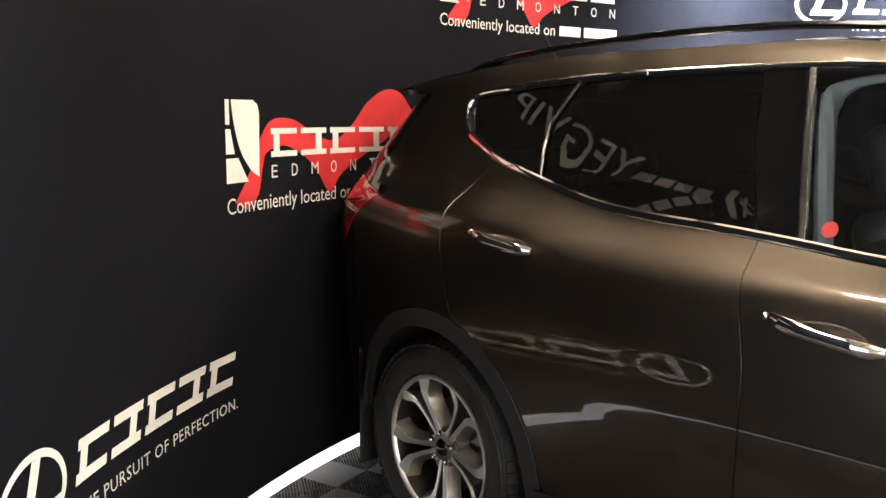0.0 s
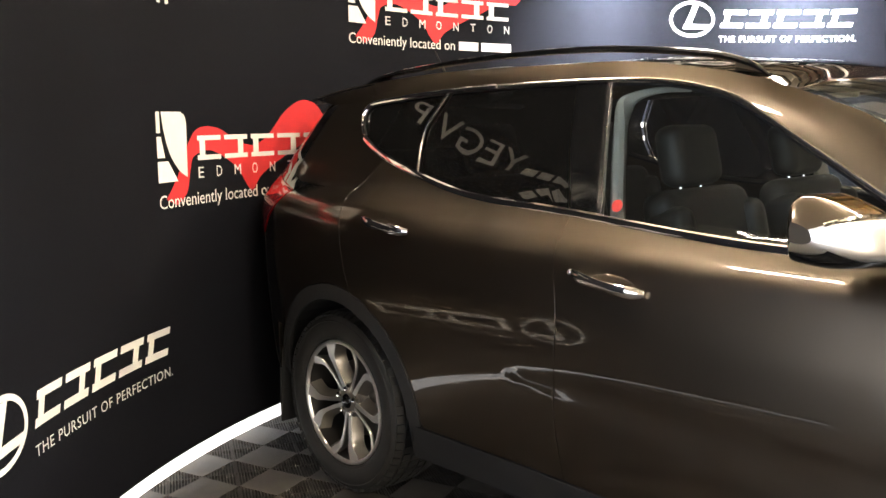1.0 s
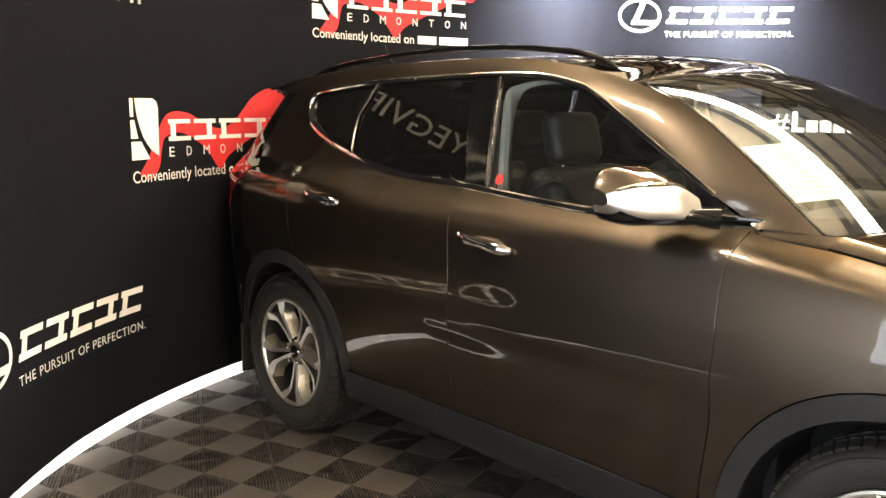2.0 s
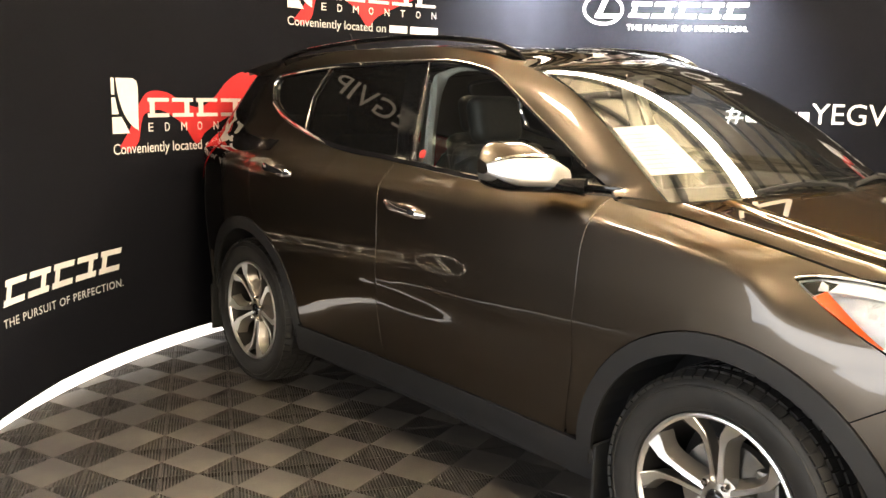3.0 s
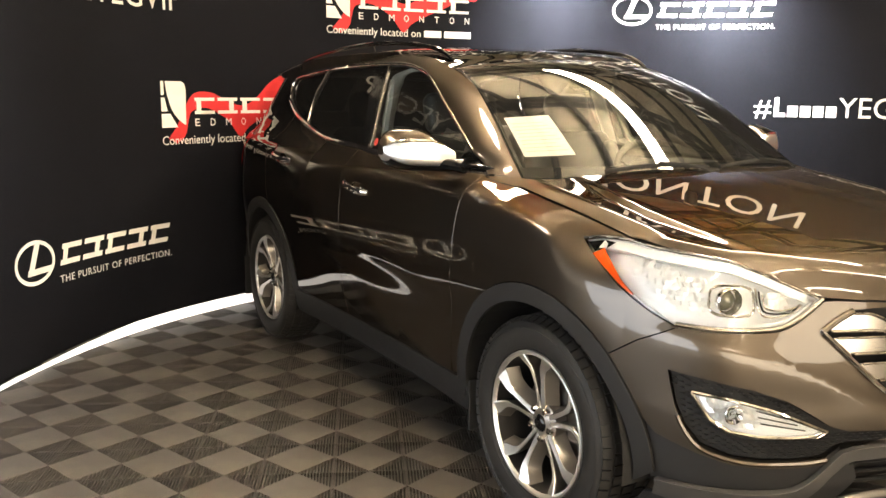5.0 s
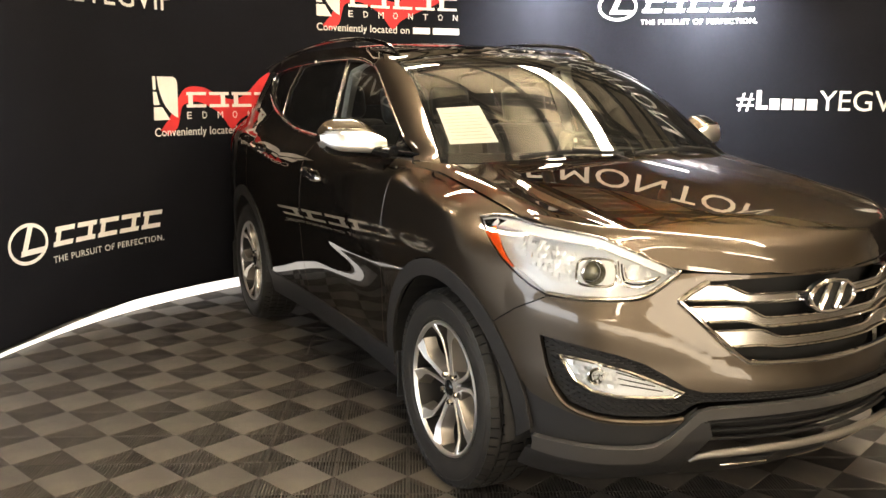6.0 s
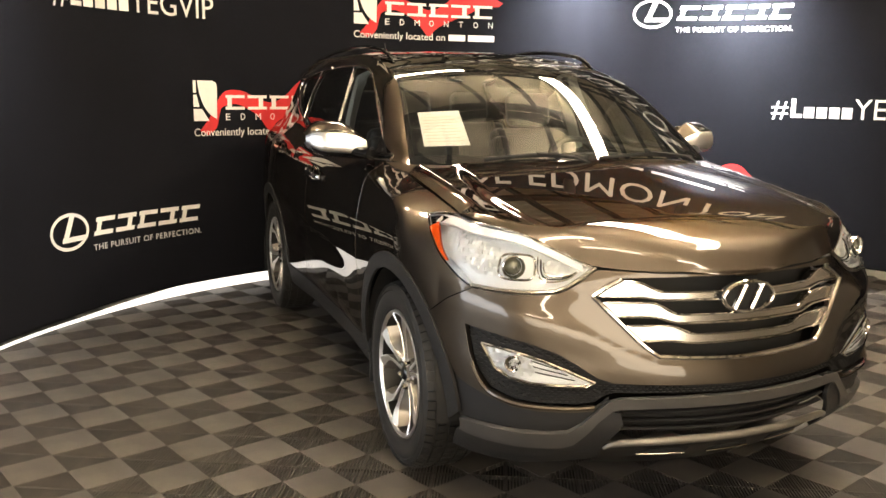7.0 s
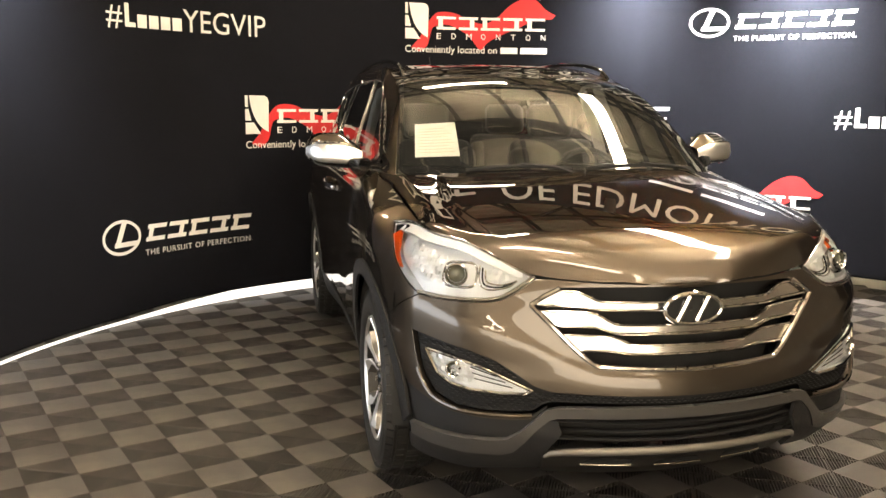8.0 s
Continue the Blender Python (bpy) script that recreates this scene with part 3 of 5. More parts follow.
# the top edge of the side, where bonnet and windows begin
edge_z = smoothly([(0.7, 1.190), (0.86, 1.176), (0.95, 1.163), (1.10, 1.146), (1.25, 1.123), (1.42, 1.098), (1.56, 1.072), (1.65, 1.056), (1.72, 1.048), (1.78, 1.043), (2.0, 0.972), (2.25, 0.93), (2.6, 0.92)])
roll_in = smoothly([(0.75, 0.0), (0.95, 0.040), (1.10, 0.080), (1.25, 0.100), (1.42, 0.114), (1.56, 0.118), (1.65, 0.112), (1.80, 0.085), (2.0, 0.045), (2.3, 0.02), (2.6, 0.012)])
# the shoulder of the fender: how far below its top edge it begins, and how sharply it turns
roll_tall = smoothly([(0.75, 0.06), (0.95, 0.052), (1.28, 0.048), (1.40, 0.065), (1.55, 0.17), (1.65, 0.20)])
roll_turn = smoothly([(1.0, 1.25), (1.35, 1.3), (1.55, 2.0), (1.65, 2.2)])
crease_z = smoothly([(-0.42, 0.702), (-0.25, 0.735), (-0.05, 0.752), (0.2, 0.756), (0.5, 0.748), (0.95, 0.735)])
shelf_z = smoothly([(1.7, 0.83), (near_front(0.82), 0.815), (near_front(0.68), 0.770), (near_front(0.52), 0.715), (near_front(0.38), 0.650), (near_front(0.25), 0.618), (near_front(0.0), 0.612), (S_NOSE + 0.3, 0.612)])
hollow_z = smoothly([(-0.42, 0.702), (-0.30, 0.672), (-0.15, 0.640), (0.06, 0.610), (0.40, 0.578), (0.95, 0.535)])


def plan(s):
    if s > S_NOSE:
        return float(f_x[-1]), float(f_y[-1]) - (s - S_NOSE) / PW
    if s > 1.2:
        return float(np.interp(s, f_s, f_x)), float(np.interp(s, f_s, f_y))
    if s < -1.2:
        return -float(np.interp(-s, r_s, r_x)), float(np.interp(-s, r_s, r_y))
    return s, 1.0


def plan_out(s):
    if -1.2 <= s <= 1.2:
        return 0.0, 1.0
    (x0, y0), (x1, y1) = plan(s - 0.02), plan(s + 0.02)
    dx, dy = x1 - x0, (y1 - y0) * PW
    k = math.hypot(dx, dy) or 1.0
    return -dy / k, dx / k


def wider(x):
    """The nose is a little fuller on the driver's side."""
    t = min(1.0, max(0.0, (x - 1.1) / 0.7))
    return 1.0 + 0.055 * t * t * (3 - 2 * t)


def body(s, z, side=-1):
    x, u = plan(s)
    if x > 1.2:
        x = 1.2 + (x - 1.2) * (nose_x(z) - 1.2) / (NOSE - 1.2)
    elif x < -1.2:
        x = -1.2 + (x + 1.2) * (tail_x(z) + 1.2) / (-2.40 + 1.2)
    h = z
    if s < -0.7 and 0.95 < z < 1.42:
        # the shoulder climbs with the window line
        h -= 0.055 * min(1.0, (-0.7 - s) / 0.5) * math.sin(math.pi * (z - 0.95) / 0.47) ** 2
    y = u * half_width(h)
    inset = 0.0
    if s > 0.75:
        tall = roll_tall(min(1.65, s))
        t = (z - (edge_z(s) - tall)) / tall
        turn = roll_turn(min(1.65, max(1.0, s)))
        soft = 0.5 * (t + math.sqrt(t * t + 0.06))
        if t > -2.0:
            inset += roll_in(s) * (soft / 1.0146) ** turn * min(1.0, t + 2.0)
    if -1.0 < s < 1.0:
        # the wedge of the doors: two creases that spread from a point, hollow between
        c, low = crease_z(s), hollow_z(s)
        if s > -0.42 and low < z < c:
            k = (c - z) / (c - low)
            fade = min(1.0, max(0.0, (0.90 - s) / 0.3))
            inset += 0.0042 * min(1.0, (c - low) / 0.16) * fade * 6.75 * k * (1 - k) ** 2
    if -0.95 < s < 0.95 and z < 0.72:
        # the doors turn under towards the sill
        inset += 0.17 * (0.72 - z) ** 2 * min(1.0, (0.95 - abs(s)) / 0.6)
    if s > 1.75:
        # the shelf of the bumper below lamp and grille
        h = z - shelf_z(s)
        rise = math.exp(-h / 0.05) if h > 0 else math.exp(-(h / 0.12) ** 2)
        inset -= 0.015 * rise * min(1.0, (s - 1.75) / 0.15)
    if s > 1.5 and z < 0.85:
        inset -= 0.027 * math.exp(-((s - 2.06) / 0.38) ** 2) * min(1.0, (0.85 - z) / 0.25)
    if 1.2 < s < 2.3:
        # the fender leans inwards above the arch
        k = min(1.0, max(0.0, (z - 0.66) / 0.20))
        inset += 0.013 * math.exp(-((s - 1.80) / 0.20) ** 2) * k * k * (3 - 2 * k)
    if s < -1.6 and z < 1.15:
        inset += 0.035 * math.exp(-((s + 2.2) / 0.25) ** 2) * min(1.0, (1.15 - z) / 0.3)
    nx, ny = plan_out(s)
    y -= inset * ny
    return Vector((x - inset * nx, y * wider(x) if side > 0 else -y, z))


def surf(side):
    return lambda s, z: body(s, z, side)


def arch(cx, r, a0, a1, n=14, cz=0.37, squash=1.0):
    return [(cx + r * math.cos(radians(a0 + (a1 - a0) * i / n)), cz + squash * r * math.sin(radians(a0 + (a1 - a0) * i / n))) for i in range(n + 1)]


belt = curved([(0.875, 1.183), (0.60, 1.181), (0.356, 1.183), (0.188, 1.189), (-0.04, 1.202), (-0.17, 1.211), (-0.381, 1.223), (-0.589, 1.231), (-0.80, 1.252), (-1.04, 1.304), (-1.28, 1.366), (-1.45, 1.427)], 5)
top_line = curved([(-1.45, 1.427), (-1.518, 1.480), (-1.545, 1.530), (-1.505, 1.565), (-1.25, 1.584), (-0.995, 1.604), (-0.73, 1.615), (-0.438, 1.621), (-0.177, 1.620), (-0.033, 1.611), (0.083, 1.591), (0.196, 1.558), (0.387, 1.454), (0.584, 1.345), (0.762, 1.244), (0.875, 1.183)], 5)
seam_mid = curved([(-0.275, 1.218), (-0.262, 1.14), (-0.240, 1.053), (-0.210, 0.93), (-0.210, 0.78), (-0.220, 0.61), (-0.205, 0.40)], 4)
seam_front = curved([(0.862, 1.183), (0.852, 1.12), (0.846, 1.03), (0.850, 0.91), (0.843, 0.79), (0.842, 0.70), (0.835, 0.62), (0.80, 0.40)], 4)
seam_rear = curved([(-1.245, 1.356), (-1.305, 1.29), (-1.345, 1.215), (-1.340, 1.113), (-1.315, 1.02), (-1.275, 0.935), (-1.225, 0.84)], 4)

# front line points of the nose, as (half width, height) -> (s, z)
fz = lambda y, z: (near_front(y), z)
lamp_low = curved([fz(0.818, 0.840), fz(0.76, 0.836), fz(0.68, 0.836), fz(0.60, 0.842), fz(0.545, 0.868), fz(0.478, 0.921)], 4)
lamp_outer = curved([(1.520, 1.036), (1.600, 0.990), (1.72, 0.925), (1.84, 0.868), fz(0.818, 0.840)], 5)
lamp_top = curved([fz(0.478, 0.921), fz(0.58, 0.968), fz(0.66, 1.001), fz(0.74, 1.024), (1.80, 1.039), (1.68, 1.047), (1.58, 1.047), (1.520, 1.037)], 5)


roof_edge = smoothly([(-2.0, 1.585), (-1.6, 1.640), (-0.9, 1.680), (-0.3, 1.682), (0.1, 1.642), (0.345, 1.585), (0.5, 1.57)])
roof_edge_z = lambda x: roof_edge(min(x, 0.345)) + 0.004


def half_car(side):
    S = surf(side)
    flip = side > 0
    # skin() wants outlines whose surface normal points outwards: along x, then up, on the right flank
    kw = dict(flip=flip)
    # doors
    lower = [(-0.205, 0.40), (0.80, 0.40)]
    door_line = [p for p in belt if -0.275 < p[0] < 0.862]
    door_f = skin("front_door", lower + seam_front[::-1][1:] + door_line + seam_mid[:-1], S, PAINT, car, step=0.018, **kw)
    belt_r = [p for p in belt if -1.245 < p[0] < -0.275]
    arch_r = arch(-1.35, 0.495, 68, 6, 12)
    door_r = skin("rear_door", [(-0.205, 0.40)] + seam_mid[::-1][1:] + belt_r + seam_rear + [p for p in arch_r if p[0] > -1.21] + [(-0.845, 0.40)], S, PAINT, car, step=0.022, **kw)
    # front fender
    fender = [(0.812, 0.402)] + [p for p in seam_front[::-1] if p[1] > 0.42] + [(x, edge_z(x)) for x in np.linspace(0.885, 1.70, 18)] + [(1.73, 1.0455), (1.68, 1.0480), (1.58, 1.0480)] + lamp_outer + [(1.80, 0.783)] + arch(1.35, 0.495, 45, 175, 26)
    skin("front_fender", fender, S, PAINT, car, step=0.013, **kw)
    # rear quarter with the pillar above it
    back = [p for p in belt if p[0] <= -1.245]
    quarter = seam_rear[::-1] + back + top_line[1:20] + [(-1.27, 1.612), (-1.40, 1.622), (-1.5, 1.61), (-1.85, 1.60), (-2.05, 1.56), (-2.12, 1.40), (-2.18, 1.262)] + [(-2.10, 1.252), (-1.80, 1.206), (-1.96, 1.085), (-2.05, 0.98), (-2.1, 0.80), (-1.86, 0.62)] + arch(-1.35, 0.495, 150, 75, 20)
    skin("quarter_panel", quarter, S, PAINT, car, step=0.035, gap=0.0015, **kw)
    skin("tail_lamp", [(-1.96, 1.085), (-1.80, 1.206), (-2.10, 1.252), (-2.45, 1.25), (-2.6, 1.05), (-2.25, 0.985), (-2.05, 0.985)], S, REDLENS, car, "glossy dark red tail lamp", step=0.05, lift=0.004, **kw)
    skin("rear_bumper", [(-1.86, 0.62), (-2.1, 0.80), (-2.05, 0.975), (-2.25, 0.97), (-2.6, 1.04), (S_TAIL, 1.04), (S_TAIL, 0.28), (-1.95, 0.28)], S, PAINT, car, step=0.06, **kw)
    skin("tailgate_half", [(-2.6, 1.05), (-2.45, 1.23), (-2.18, 1.245), (-2.12, 1.40), (-2.05, 1.56), (S_TAIL, 1.60), (S_TAIL, 1.05)], S, PAINT, car, step=0.06, **kw)
    # cladding: arches and sill
    skin("arch_cladding", arch(1.35, 0.495, 3, 177, 30) + arch(1.35, 0.43, 178, -4, 28), S, CLADDING, car, "charcoal plastic wheel arch trim", step=0.03, lift=0.006, **kw)
    skin("arch_cladding", arch(-1.35, 0.495, 4, 172, 28) + arch(-1.35, 0.43, 176, 2, 26), S, CLADDING, car, "charcoal plastic wheel arch trim", step=0.03, lift=0.006, **kw)
    skin("sill_cladding", [(-0.93, 0.26), (0.93, 0.26), (0.92, 0.397), (-0.92, 0.397)], S, CLADDING, car, "charcoal plastic sill trim", step=0.035, lift=0.004, **kw)
    # glass
    zone = [p for p in belt if p[0] > -0.21]
    front_glass = shrink([(-0.172, 1.212)] + [p for p in zone[::-1] if -0.16 < p[0] < 0.62] + [(0.68, 1.184), (0.68, 1.288)] + [p for p in top_line if -0.25 < p[0] < 0.67][::-1] + [(-0.253, 1.620), (-0.217, 1.42)], 0.012)
    skin("window_glass", front_glass, S, CLEAR, car, "clear front door glass", step=0.05, depth=0.0, gap=0, lift=-0.010, **kw)
    rear_glass = shrink([(-1.02, 1.302)] + [p for p in belt if -1.0 < p[0] < -0.29][::-1] + [(-0.283, 1.218), (-0.344, 1.416), (-0.379, 1.620)] + [p for p in top_line if -0.95 < p[0] < -0.39][::-1] + [(-0.963, 1.604), (-1.04, 1.475), (-1.043, 1.40)], 0.006)
    skin("window_glass", rear_glass, S, PRIVACY, car, "black tinted privacy glass", step=0.05, depth=0.0, gap=0, lift=-0.008, **kw)
    quarter_glass = shrink([p for p in belt if p[0] < -1.05][::-1] + [(-1.04, 1.308), (-1.06, 1.40), (-1.056, 1.475), (-0.983, 1.602)] + [p for p in top_line[1:] if p[0] < -1.0][::-1], 0.006)
    skin("window_glass", quarter_glass, S, PRIVACY, car, "black tinted privacy glass", step=0.05, depth=0.0, gap=0, lift=-0.008, **kw)
    pillar = [(-0.283, 1.219), (-0.168, 1.212), (-0.212, 1.42), (-0.25, 1.620), (-0.382, 1.621), (-0.346, 1.418)]
    skin("pillar_trim", pillar, S, BLACK_GLOSS, car, "gloss black door pillar trim", step=0.05, lift=-0.004, gap=0.001, **kw)
    skin("pillar_edge", [(-0.178, 1.212), (-0.162, 1.212), (-0.206, 1.42), (-0.242, 1.619), (-0.257, 1.619), (-0.221, 1.42)], S, SATIN, car, step=0.05, lift=0.0, gap=0, **kw)
    skin("pillar_trim", [(0.665, 1.186), (0.862, 1.186), (0.665, 1.297)], S, BLACK_GLOSS, car, "gloss black mirror corner trim", step=0.05, lift=-0.002, gap=0, **kw)
    # chrome lines round the windows
    at = lambda p, l=0.004: S(*p) + Vector((0, side * l, l * 0.4))
    part("chrome_strip", tube_bm([at(p) for p in belt if p[0] < 0.68], 0.0135, 8, flat=0.5), CHROME, car, "chrome strip under the side windows", smooth=True)
    part("chrome_strip", tube_bm([at(p) for p in top_line[1:31]], 0.009, 8, flat=0.6), CHROME, car, "chrome strip round the rear side window", smooth=True)
    part("chrome_strip", tube_bm([at(p, 0.001) for p in top_line[30:] if p[0] < 0.74], 0.008, 8, flat=0.6), SATIN, car, "satin strip over the front door window", smooth=True)
    for line in (belt, top_line[1:]):
        part("window_seal", tube_bm([at(p, -0.014) for p in line], 0.012, 6), DARK, car)
    part("window_divider", tube_bm([at(p, 0.0) for p in ((-1.030, 1.304), (-1.052, 1.40), (-1.048, 1.475), (-0.973, 1.603))], 0.006, 6), SATIN, car, smooth=True)
    # inside of the flank and wheel houses
    lin = [[body(x, z, side) - Vector((0, side * 0.07, 0)) for x in np.linspace(-0.86, 0.86, 12)] for z in (0.27, 0.5, 0.8, 1.0, 1.15)]
    loft("flank_lining", lin, DARK, car, flip=flip)
    for cx in (-1.35, 1.35):
        bm = bmesh.new()
        arc = arch(cx, 0.445, -5, 185, 22, 0.37)
        rows = [[bm.verts.new((x, side * y, z)) for x, z in arc] for y in (0.905, 0.55)]
        for k in range(len(arc) - 1):
            bm.faces.new((rows[0][k], rows[0][k + 1], rows[1][k + 1], rows[1][k]))
        bm.faces.new(rows[1])
        part("wheel_house", bm, DARK, car, smooth=False)
    # door handles
    for hx, hz, door in ((-0.160, 1.062, door_f), (-1.165, 1.135, door_r)):
        base = [S(hx + 0.25 * i / 10, hz - 0.026 * (i / 10)) for i in range(11)]
        off = [0.008, 0.026, 0.036, 0.041, 0.042, 0.042, 0.042, 0.041, 0.036, 0.028, 0.010]
        rad = [0.014, 0.018, 0.019, 0.018, 0.016, 0.015, 0.015, 0.016, 0.018, 0.018, 0.011]
        part("handle", tube_bm([p + Vector((0, side * o, 0)) for p, o in zip(base, off)], 0.015, 10, radii=rad, flat=0.7), CHROME, door, "chrome door handle", smooth=True)
        bm = bmesh.new()
        bmesh.ops.create_uvsphere(bm, u_segments=20, v_segments=8, radius=1.0, matrix=Matrix.Translation(S(hx + 0.13, hz - 0.018)) @ Matrix.Diagonal((0.085, 0.004, 0.030, 1)))
        part("handle_cup", bm, PAINT, door, smooth=True)
        bm = bmesh.new()
        bmesh.ops.create_uvsphere(bm, u_segments=12, v_segments=8, radius=0.011, matrix=Matrix.Translation(base[0] + Vector((-0.012, side * 0.006, 0))))
        part("handle_lock", bm, CHROME, door, smooth=True)
    # roof rail
    rail = curved([(0.235, 0.572, 1.620), (0.17, 0.572, 1.658), (0.02, 0.570, 1.694), (-0.35, 0.566, 1.726), (-0.8, 0.566, 1.726), (-1.25, 0.570, 1.700), (-1.48, 0.578, 1.672), (-1.60, 0.588, 1.632)], 5)
    rail3 = [(x, side * y, z) for x, y, z in rail]
    n = len(rail3)
    part("roof_rail", tube_bm(rail3, 0.02, 8, flat=1.1, radii=[0.007 + 0.004 * min(1, 4 * min(i, n - 1 - i) / n) for i in range(n)]), BLACK_GLOSS, car, "black roof rail", smooth=True)
    for x0, x1 in ((0.22, 0.12), (-0.72, -0.88), (-1.40, -1.58)):
        seg = [q for q in rail3 if x1 <= q[0] <= x0]
        if len(seg) > 1:
            loft("rail_foot", [seg, [(x, y, roof_edge_z(x) + 0.002) for x, y, z in seg]], PAINT if x0 > 0 else BLACK_GLOSS, car)


for side in (-1, 1):
    half_car(side)

# ---------------------------------------------------------------- roof, pillars, windscreen, bonnet
ws_low = lambda v: Vector((1.235 - 0.20 * v ** 2, 0.76 * v, 1.195 - 0.018 * v ** 2))
ws_top = lambda v: Vector((0.455 - 0.11 * v ** 2, 0.615 * v, 1.628 - 0.043 * v ** 2))


def screen(v, t):
    p = ws_low(v).lerp(ws_top(v), t)
    k = 6.75 * t * t * (1 - t) * 0.7 + 1.2 * t * (1 - t)
    return p + Vector((0.020 * k, 0, 0.032 * k))


skin("windscreen", [(-0.985, 0.0), (0.985, 0.0), (0.985, 1.0), (-0.985, 1.0)], screen, SCREEN, car, "clear windscreen glass", step=0.07, depth=0, gap=0).visible_shadow = False
skin("windscreen_border", [(-1.0, -0.01), (1.0, -0.01), (1.0, 1.01), (-1.0, 1.01)], screen, BLACK_GLOSS, car, "black border of the windscreen", step=0.05, depth=0, gap=0, lift=-0.004, holes=[[(-0.965, 0.085), (-0.6, 0.070), (0.6, 0.070), (0.965, 0.085), (0.965, 0.965), (-0.965, 0.965)]])


def roof_mid(x):
    return 1.714 - 0.070 * ((x + 0.45) / 1.0) ** 2 if x > -0.45 else 1.714 - 0.070 * ((x + 0.45) / 1.45) ** 2


roof_half = smoothly([(-2.0, 0.60), (-1.6, 0.615), (-0.9, 0.615), (0.0, 0.615), (0.345, 0.612), (0.5, 0.6)])


def roof(x, v):
    """v: -1 to 1 across."""
    front = 0.345 + 0.11 * (1 - v * v)
    xx = -1.96 + (x + 1.96) * (front + 1.96) / (0.345 + 1.96)
    zm = roof_mid(xx)
    k = abs(v)
    z = zm - (zm - roof_edge(xx if xx < 0.345 else 0.345)) * (0.55 * k ** 2 + 0.45 * k ** 5)
    if xx > 0.2:
        t = (xx - 0.2) / 0.26
        z += (1.628 - 0.043 * v * v - z) * t * t * (3 - 2 * t) if t < 1 else 0
    return Vector((xx, roof_half(min(xx, 0.345)) * v, z))


sun = [(-1.25, -0.70), (0.20, -0.70), (0.20, 0.70), (-1.25, 0.70)]
skin("roof", [(-1.96, -1), (0.34, -1), (0.34, 1), (-1.96, 1)], roof, PAINT, car, step=0.06, depth=0.01, gap=0, holes=[sun])
skin("sunroof_glass", sun, roof, SUNGLASS, car, "black panoramic sunroof glass", step=0.07, depth=0.01, gap=0.004)
skin("spoiler", [(-1.99, -0.90), (-1.955, -0.96), (-1.955, 0.96), (-1.99, 0.90), (-2.14, 0.5), (-2.14, -0.5)], roof, PAINT, car, step=0.06, depth=0.03, gap=0)
# cant rails and windscreen pillars: from the window line up to roof and screen
for side in (-1, 1):
    low = [p for p in top_line[15:] if p[0] > -1.52]
    n = len(low)
    lo = [body(x, z, side) + Vector((0, side * 0.004, 0)) for x, z in low]
    hi = []
    for x, z in low:
        if x < 0.14:
            xx = min(x, 0.34)
            hi.append(Vector((xx + 0.0, side * roof_half(xx) * 0.995, roof_edge(xx) + 0.001)))
        else:
            t = (x - 0.14) / (0.875 - 0.14)
            q = screen(side * 0.995, 1 - t)
            first = Vector((0.14, side * roof_half(0.14), roof_edge(0.14)))
            k = min(1.0, t / 0.22)
            hi.append(first.lerp(q, k ** 0.8) if t < 0.22 else q)
    mid = []
    for a, b in zip(lo, hi):
        c = (a + b) / 2
        n2 = Vector((0.25, side * 0.75, 0.55)).normalized()
        mid.append(c + n2 * 0.045 * (a - b).length)
    q1 = [a * 0.44 + m * 0.75 - b * 0.19 for a, m, b in zip(lo, mid, hi)]
    q3 = [a * -0.19 + m * 0.75 + b * 0.44 for a, m, b in zip(lo, mid, hi)]
    loft("cant_rail", [lo, q1, mid, q3, hi], PAINT, car, flip=side > 0)
    # behind the last side window the rail runs on to the spoiler
    xs = np.linspace(-1.48, -2.0, 8)
    a_line = [body(-1.2 + (x + 1.2) * 0.95 if x < -1.2 else x, 1.585 - 0.03 * (abs(x) - 1.3), side) for x in xs]
    b_line = [Vector((x, side * roof_half(x) * 0.995, roof_edge(x))) for x in xs]
    loft("cant_rail", [a_line, [(p + q) / 2 + Vector((0, side * 0.008, 0.012)) for p, q in zip(a_line, b_line)], b_line], PAINT, car, flip=side < 0)

bonnet_mid = smoothly([(0.98, 1.241), (1.2, 1.207), (1.45, 1.168), (1.7, 1.125), (1.95, 1.077), (2.08, 1.048), (2.16, 1.022), (2.21, 0.990), (2.245, 0.945), (2.262, 0.908)])
edge_pts = [(0.90, 0.806, 1.170), (0.98, 0.797, 1.162)]
lamp_rim = sorted(lamp_top)
lamp_z = lambda r: float(np.interp(r, [q[0] for q in lamp_rim], [q[1] for q in lamp_rim])) + 0.0015
for q in [(k, edge_z(k) + 0.001) for k in (1.1, 1.2, 1.3, 1.4, 1.5, 1.6)] + [(k, lamp_z(k)) for k in (1.70, 1.76, 1.82, 1.88, 1.94, 2.0, 2.06, 2.12, 2.18, 2.24)] + [fz(0.50, 0.934), fz(0.44, 0.925), fz(0.30, 0.917), fz(0.15, 0.913), (S_NOSE, 0.910)]:
    p = body(*q, -1)
    edge_pts.append((p.x, -p.y, p.z))
edge_y = smoothly([(p[0], p[1]) for p in edge_pts])
edge_h = smoothly([(p[0], p[2]) for p in edge_pts])


front_y = [p[1] for p in edge_pts[8:]][::-1]
front_x = [p[0] for p in edge_pts[8:]][::-1]
front_half = [q for q in zip(front_y, front_x) if q[0] > 0.01]
front_edge = smoothly([(-y, x) for y, x in front_half[::-1]] + [(0.0, front_half[0][1] + 0.004)] + front_half)


ridge_y = smoothly([(1.0, 0.53), (1.14, 0.556), (1.40, 0.597), (1.60, 0.613), (1.75, 0.602), (1.95, 0.572), (2.1, 0.50), (2.3, 0.40)])


